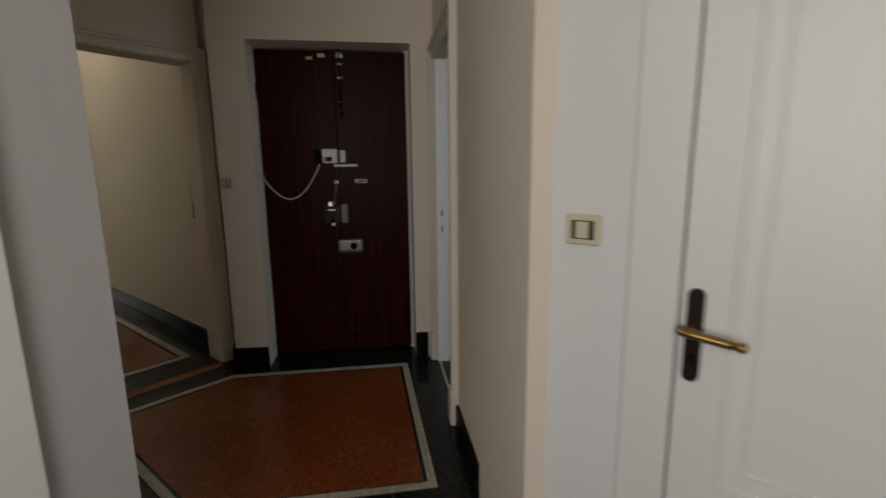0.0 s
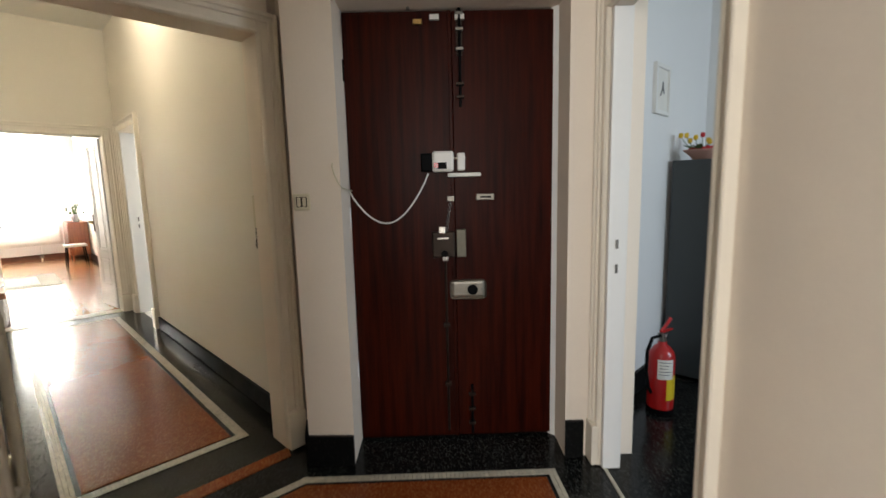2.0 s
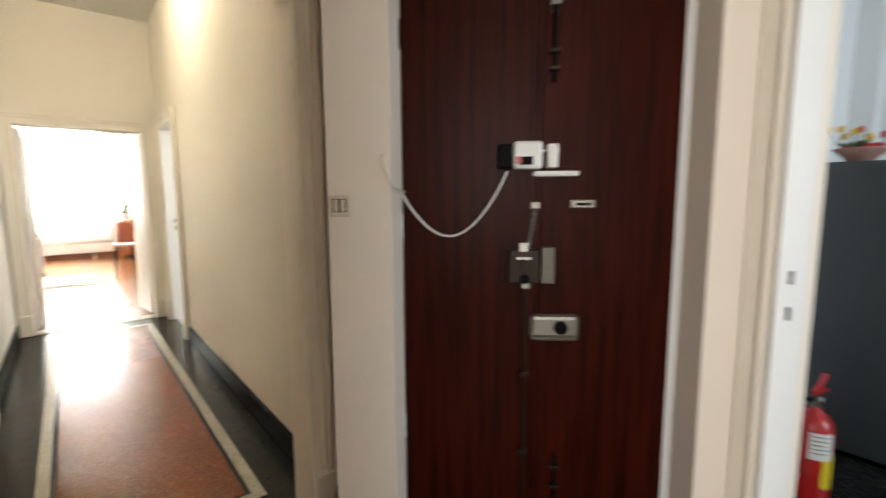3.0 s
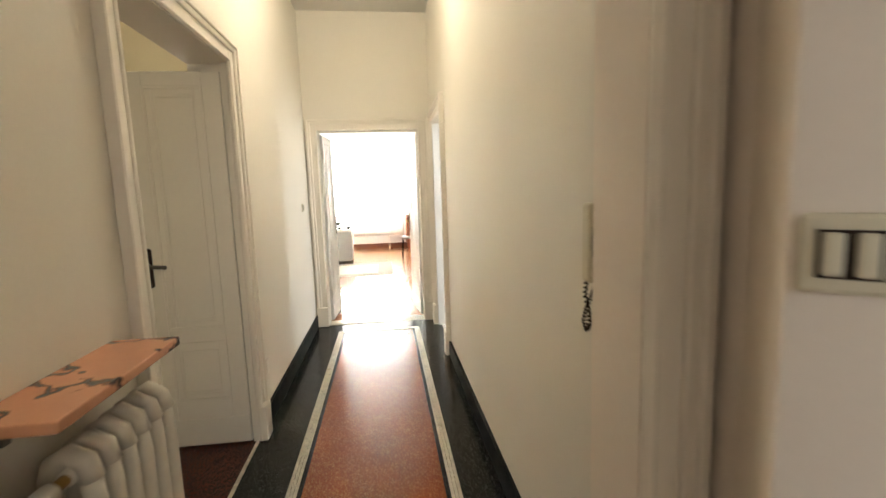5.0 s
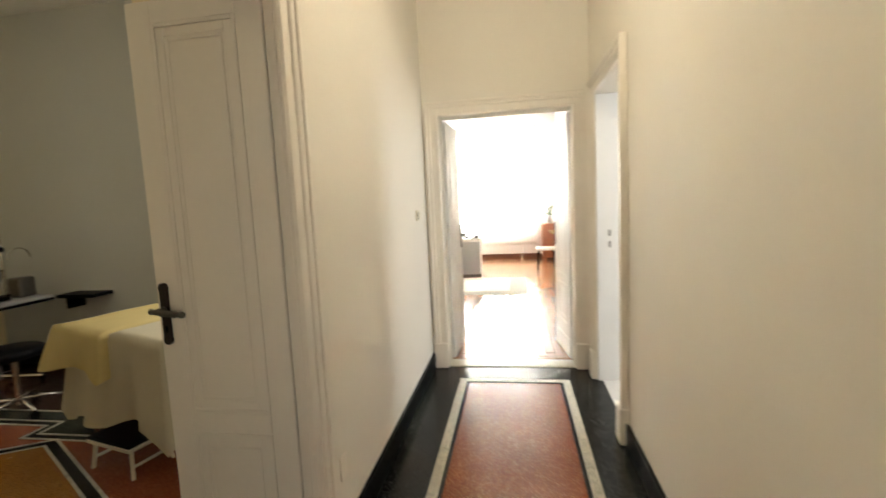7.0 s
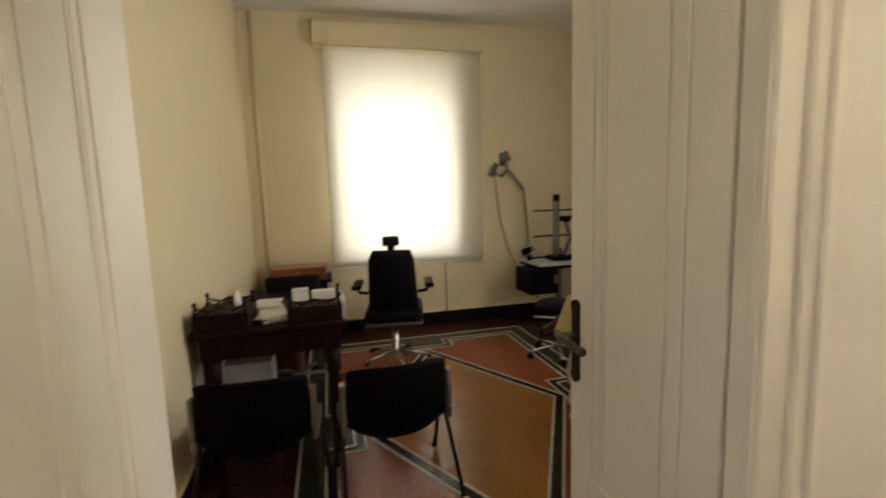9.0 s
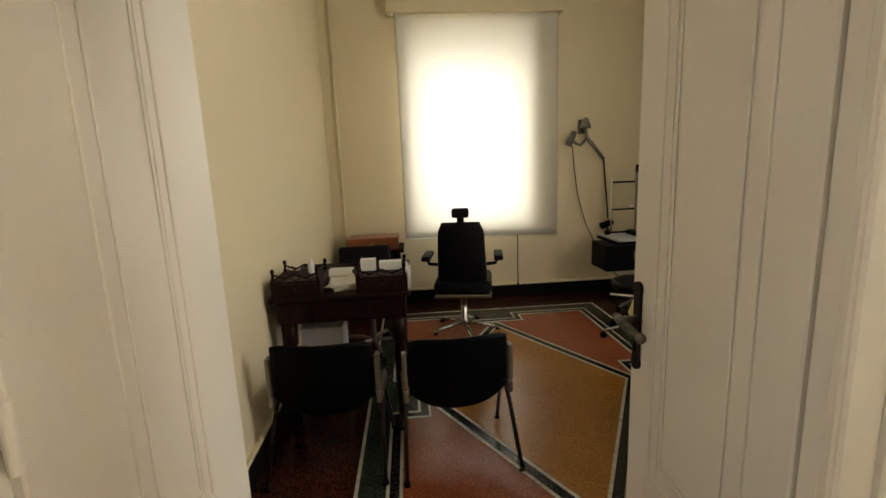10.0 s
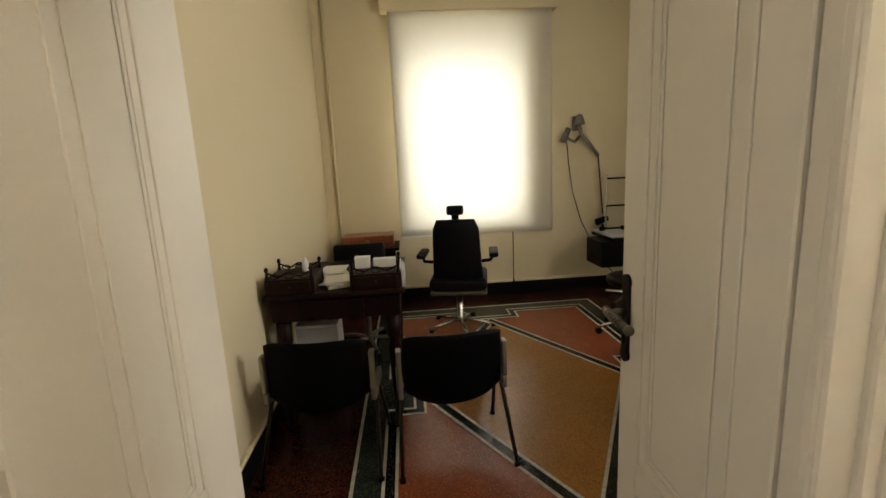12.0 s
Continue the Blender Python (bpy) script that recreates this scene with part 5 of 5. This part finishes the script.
covered_table(T((-1.91, 5.53, 0)) @ pose(0, 0, 0, 0, 0, -20.5))
tablecloth(T((-1.91, 5.53, 0)) @ pose(0, 0, 0, 0, 0, -20.5), 0.487, 0.337, 0.741, 0.45, SHEETC, "long off-white cloth hanging in loose folds from the small table", 3)
tablecloth(T((-1.91, 5.53, 0)) @ pose(0, 0, 0, 0, 0, -20.5) @ T((-0.265, 0.0, 0)), 0.262, 0.375, 0.748, 0.20, TABLEC, "shorter yellowish cloth laid over one end of the pale cloth", 8, 0.012)


def foot_stool(m):
    s = thing("step_stool", m, "low white metal step stool in front of the covered table", "step stool")
    part("top", B(-0.19, -0.13, 0.185, 0.19, 0.13, 0.205, bevel=0.006), BLACKP, s, "dark rubber tread")
    part("rim", B(-0.195, -0.135, 0.165, 0.195, 0.135, 0.186, bevel=0.004), IVORY, s)
    for x in (-0.16, 0.16):
        for y in (-0.10, 0.10):
            part("leg", C((x * 1.15, y * 1.2, 0), (x, y, 0.17), 0.011), IVORY, s, "cream tube leg")
        part("bar", C((x * 1.08, -0.11, 0.07), (x * 1.08, 0.11, 0.07), 0.008), IVORY, s)
    return s


foot_stool(T((-2.03, 5.27, 0)) @ pose(0, 0, 0, 0, 0, -14) @ Matrix.Scale(0.9, 4))
ws = thing("wall_shelf", T((-3.62, 6.70, 0.66)), "dark narrow shelf on the examination room wall", "shelf")
part("board", B(-0.25, -0.2, 0, 0.12, 0, 0.03, bevel=0.004), BLACKP, ws)
part("bracket", B(-0.2, -0.16, -0.10, -0.18, 0, 0.0), BLACKP, ws)

# ---- living room ----
def parquet():
    bm = bmesh.new()
    base = struct("floor_living_room", B(-3.4, YE + 0.02, -0.02, 0.95, 13.2, 0.0), PARQ, "glossy red oak parquet floor")
    me = bpy.data.meshes.new("parquet_strip")
    box(bm, 0, 0, 0, 0.068, 0.45, 0.004, 0.0012, 1)
    bm.to_mesh(me)
    bm.free()
    me.materials.append(PARQ2)
    rnd = random.Random(7)
    x, k = -0.62, 0
    while x < 0.84:
        y = YE + 0.16 + rnd.uniform(0, 0.2)
        while y < 9.6 and k < 290:
            o = new("plank", me)
            o.location = (x, y, 0.0)
            o.parent = base
            y += 0.453
            k += 1
        x += 0.0695
    vv, ff = [], []
    x = -3.3
    while x < 0.84:
        y = (9.75 if -0.65 < x else YE + 0.2) + rnd.uniform(0, 0.3)
        while y < 12.7:
            i = len(vv)
            vv += [(x, y, 0.0035), (x + 0.067, y, 0.0035), (x + 0.067, y + 0.45, 0.0035), (x, y + 0.45, 0.0035)]
            ff.append((i, i + 1, i + 2, i + 3))
            y += 0.453
        x += 0.0695
    m2 = bpy.data.meshes.new("planks_far")
    m2.from_pydata(vv, [], ff)
    m2.materials.append(PARQ2)
    o = new("planks_far", m2)
    o.parent = base
    tagged(o, kind="stuff")


PARQ2 = wood("red oak parquet strip", (0.33, 0.14, 0.055), (0.48, 0.24, 0.11), 0.22, coat=0.5, rand=0.22, axis=1)
struct("threshold_living_room", B(-0.505, YE, -0.004, 0.485, YE + 0.16, 0.003, bevel=0.001), TESSERA, "white marble threshold")
slab("floor_living_border", [(0.84, YE + 0.16), (0.95, YE + 0.16), (0.95, 13.2), (0.84, 13.2)], 0.006, T_BLACK, "dark floor border")

rug = thing("rug", T((-0.95, 9.45, 0.0045)), "pale grey woven rug with a darker border", "rug")
part("border", B(0, 0, 0, 1.15, 1.35, 0.008, bevel=0.002), RUGM, rug)
part("field", B(0.16, 0.22, 0.008, 0.90, 1.13, 0.0105, bevel=0.001), PAPER, rug, "paler inner field")

dk = thing("living_room_desk", T((-1.75, 11.05, 0)), "white topped desk with a grey pedestal", "desk")
part("tabletop", B(0, 0, 0.61, 1.20, 0.55, 0.66, bevel=0.004), WPLAST, dk)
part("drawer", B(0.85, -0.004, 0.45, 1.19, 0.5, 0.608, bevel=0.004), LGREY, dk)
part("pedestal", B(0.86, 0.02, 0.03, 1.18, 0.5, 0.45, bevel=0.004), LGREY, dk)
part("side_panel", B(0.02, 0.02, 0, 0.05, 0.5, 0.61), LGREY, dk)
for x, h, r in ((0.95, 0.04, 0.03), (1.06, 0.09, 0.022), (1.13, 0.05, 0.035)):
    t = obj("desk_item", lathe(bmesh.new(), [(r, 0), (r, h * 0.6), (r * 0.5, h), (r * 0.2, h)], n=12), GREYM if h < 0.08 else WPLAST, True)
    t.location = (-1.75 + x, 11.2, 0.66)
    tagged(t, "small container on the white desk", "container", "containers on the desk")

sb = thing("sideboard", T((0.62, 12.35, 0)), "reddish teak sideboard against the white wall", "sideboard")
part("body", B(-0.02, 0, 0.12, 0.31, 0.80, 0.80, bevel=0.006), REDW, sb)
part("door", B(-0.032, 0.02, 0.15, -0.02, 0.39, 0.77, bevel=0.003), REDW, sb)
part("door", B(-0.032, 0.41, 0.15, -0.02, 0.78, 0.77, bevel=0.003), REDW, sb)
for x in (0.02, 0.28):
    for y in (0.06, 0.74):
        part("leg", C((x, y, 0), (x, y, 0.13), 0.014, 0.02), REDW, sb)
vz = thing("vase", T((0.76, 12.52, 0.80)), "pale glass vase with dried leaves on the sideboard", "vase")
part("vessel", lathe(bmesh.new(), [(0.04, 0), (0.06, 0.03), (0.07, 0.09), (0.045, 0.14), (0.05, 0.16), (0.04, 0.155)], n=18), LGREY, vz, "", True)
lf = bmesh.new()
rr = random.Random(9)
for k in range(26):
    a, q, z = rr.uniform(0, math.tau), rr.uniform(0.02, 0.14), rr.uniform(0.16, 0.36)
    v = Vector((q * math.cos(a), q * math.sin(a), z))
    s = [lf.verts.new(v + Vector(p)) for p in ((0, 0, -0.03), (0.018, 0.006, 0), (0, 0, 0.035), (-0.018, -0.006, 0))]
    lf.faces.new(s)
part("leaves", lf, LEAFM, vz)
ft = thing("side_stool", T((0.60, 11.55, 0)), "small grey stool beside the sideboard", "stool")
part("seat", B(-0.17, -0.17, 0.38, 0.17, 0.17, 0.42, bevel=0.01), LGREY, ft)
for x in (-0.13, 0.13):
    for y in (-0.13, 0.13):
        part("leg", C((x * 1.2, y * 1.2, 0), (x, y, 0.39), 0.011), BLACKP, ft)

wl = thing("window_living_room", T((-1.2, 13.3, 0)), "wide white window behind sheer curtains", "window")
tagged(wl, kind="structure")
for k in range(5):
    x = -1.7 + k * 0.85
    part("mullion", B(x - 0.03, -0.03, 0.75, x + 0.03, 0.03, 2.7, bevel=0.004), WENAMEL, wl)
part("window_sill", B(-1.75, -0.12, 0.71, 1.75, 0.05, 0.75, bevel=0.006), WENAMEL, wl)
part("head_rail", B(-1.7, -0.03, 2.64, 1.7, 0.03, 2.70), WENAMEL, wl)
hanging("sheer_curtain", -3.0, 0.55, 0.32, 2.85, 13.06, 0.03, CURTAIN, "white sheer curtain across the wide window", "curtain", 5, "x")
cr = thing("curtain_rail", T((-1.2, 13.08, 2.87)), "white curtain rail above the window", "curtain rail")
part("rail", C((-1.9, 0, 0), (1.85, 0, 0), 0.012), WENAMEL, cr)
for x in (-1.85, 1.8):
    part("bracket", B(x - 0.01, 0, -0.012, x + 0.01, 0.12, 0.012), WENAMEL, cr)
rp = thing("riser_pipe", T((0.19, 13.14, 0)), "thin white heating pipe with grey valve", "pipe")
part("pipe", C((0, 0, 0), (0, 0, 0.62), 0.012), WENAMEL, rp)
part("valve", B(-0.035, -0.03, 0.05, 0.035, 0.03, 0.13, bevel=0.01), STEEL, rp)

# ---- windows of the other rooms, unseen, added for the daylight lamps ----
for nm, m, wdt in (("window_office", T((2.4, -2.3, 0)), 1.4), ("window_side_room", T((3.13, 5.8, 0)) @ pose(0, 0, 0, 0, 0, 90), 1.1), ("window_start_room", T((-2.68, -1.15, 0)) @ pose(0, 0, 0, 0, 0, 90), 2.3)):
    e = thing(nm, m, "unseen plain white wooden window with two panes", "window")
    tagged(e, kind="structure")
    f = bmesh.new()
    for x in (-wdt / 2 + 0.03, 0, wdt / 2 - 0.03):
        box(f, x - 0.03, -0.03, 0.95, x + 0.03, 0.03, 2.5)
    part("window_frame", f, WENAMEL, e)
    part("window_sill", B(-wdt / 2 - 0.04, -0.1, 0.91, wdt / 2 + 0.04, 0.12, 0.95, bevel=0.005), WENAMEL, e)

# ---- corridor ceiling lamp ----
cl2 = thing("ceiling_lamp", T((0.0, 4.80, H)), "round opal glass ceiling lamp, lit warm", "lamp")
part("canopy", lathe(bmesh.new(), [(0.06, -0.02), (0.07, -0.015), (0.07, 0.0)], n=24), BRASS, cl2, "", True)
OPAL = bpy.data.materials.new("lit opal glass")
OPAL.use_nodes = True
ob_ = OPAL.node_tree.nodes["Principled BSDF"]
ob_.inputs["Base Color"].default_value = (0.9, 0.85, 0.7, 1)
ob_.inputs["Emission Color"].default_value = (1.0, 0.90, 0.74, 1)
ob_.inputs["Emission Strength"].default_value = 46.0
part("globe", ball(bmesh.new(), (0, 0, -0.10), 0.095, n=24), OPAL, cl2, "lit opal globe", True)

# ---- mosaic: tesserae laid in rows along the strips ----
def mosaic():
    small = {}
    def tile(w, l):
        key = (round(w, 4), round(l, 4))
        if key not in small:
            b = bmesh.new()
            box(b, -key[0] / 2, -key[1] / 2, -0.002, key[0] / 2, key[1] / 2, 0.002, 0.0008, 1)
            me = bpy.data.meshes.new("tessera")
            b.to_mesh(me)
            b.free()
            me.materials.append(TESSERA)
            small[key] = me
        return small[key]
    rnd = random.Random(11)
    near, vv, ff = [], [], []
    for p, q, width, rows in STRIPS:
        p, q = Vector(p), Vector(q)
        d = (q - p)
        L = d.length
        d.normalize()
        nrm = Vector((-d.y, d.x))
        rw = width / rows
        step = max(rw, 0.016)
        n = max(1, round((L + width) / step))
        st = (L + width) / n
        for i in range(n):
            for r in range(rows):
                c = p - d * width / 2 + d * (st * (i + 0.5)) + nrm * (rw * (r + 0.5) - width / 2)
                a = math.atan2(d.y, d.x) + rnd.uniform(-0.03, 0.03)
                dz = 0.0035 if c.x > -0.9 else 0.0085
                near_tile = 3.55 < c.y < 4.35 and c.x > -0.6 and len(near) < 290
                if near_tile:
                    near.append((c, a, st, rw, dz))
                else:
                    i0 = len(vv)
                    ca, sa = math.cos(a), math.sin(a)
                    hx, hy = st * 0.455, rw * 0.445
                    for sx, sy in ((-1, -1), (1, -1), (1, 1), (-1, 1)):
                        x, y = sx * hx, sy * hy
                        vv.append((c.x + x * ca - y * sa, c.y + x * sa + y * ca, dz - 0.0005 * rnd.random()))
                    for sx, sy in ((-1, -1), (1, -1), (1, 1), (-1, 1)):
                        x, y = sx * hx * 1.02, sy * hy * 1.02
                        vv.append((c.x + x * ca - y * sa, c.y + x * sa + y * ca, dz - 0.004))
                    ff.append((i0, i0 + 1, i0 + 2, i0 + 3))
                    for k in range(4):
                        ff.append((i0 + k + 4, i0 + (k + 1) % 4 + 4, i0 + (k + 1) % 4, i0 + k))
    me = bpy.data.meshes.new("mosaic_border")
    me.from_pydata(vv, [], ff)
    me.materials.append(TESSERA_J)
    o = new("mosaic_border", me)
    tagged(o, "rows of small cream marble tesserae round the fields", "mosaic", "", "stuff")
    fl = bpy.data.objects["floor_corridor_field"]
    for c, a, st, rw, dz in near:
        t = new("tessera", tile(st * 0.91, rw * 0.89))
        t.matrix_world = T((c.x, c.y, dz - 0.002)) @ Matrix.Rotation(a, 4, "Z")
        t.parent = fl


TESSERA_J = mat("marble tesserae", (0.52, 0.48, 0.38), 0.3, var=0.08, scale=20, fine=150, bump=0.1)
nt = TESSERA_J.node_tree
gi = nt.nodes.new("ShaderNodeNewGeometry")
mrr = nt.nodes.new("ShaderNodeMapRange")
mrr.inputs[3].default_value, mrr.inputs[4].default_value = 0.82, 1.12
nt.links.new(gi.outputs["Random Per Island"], mrr.inputs[0])
hsv = nt.nodes.new("ShaderNodeHueSaturation")
bs = nt.nodes["Principled BSDF"]
nt.links.new(bs.inputs["Base Color"].links[0].from_socket, hsv.inputs["Color"])
nt.links.new(mrr.outputs[0], hsv.inputs["Value"])
nt.links.new(hsv.outputs[0], bs.inputs["Base Color"])
parquet()
mosaic()
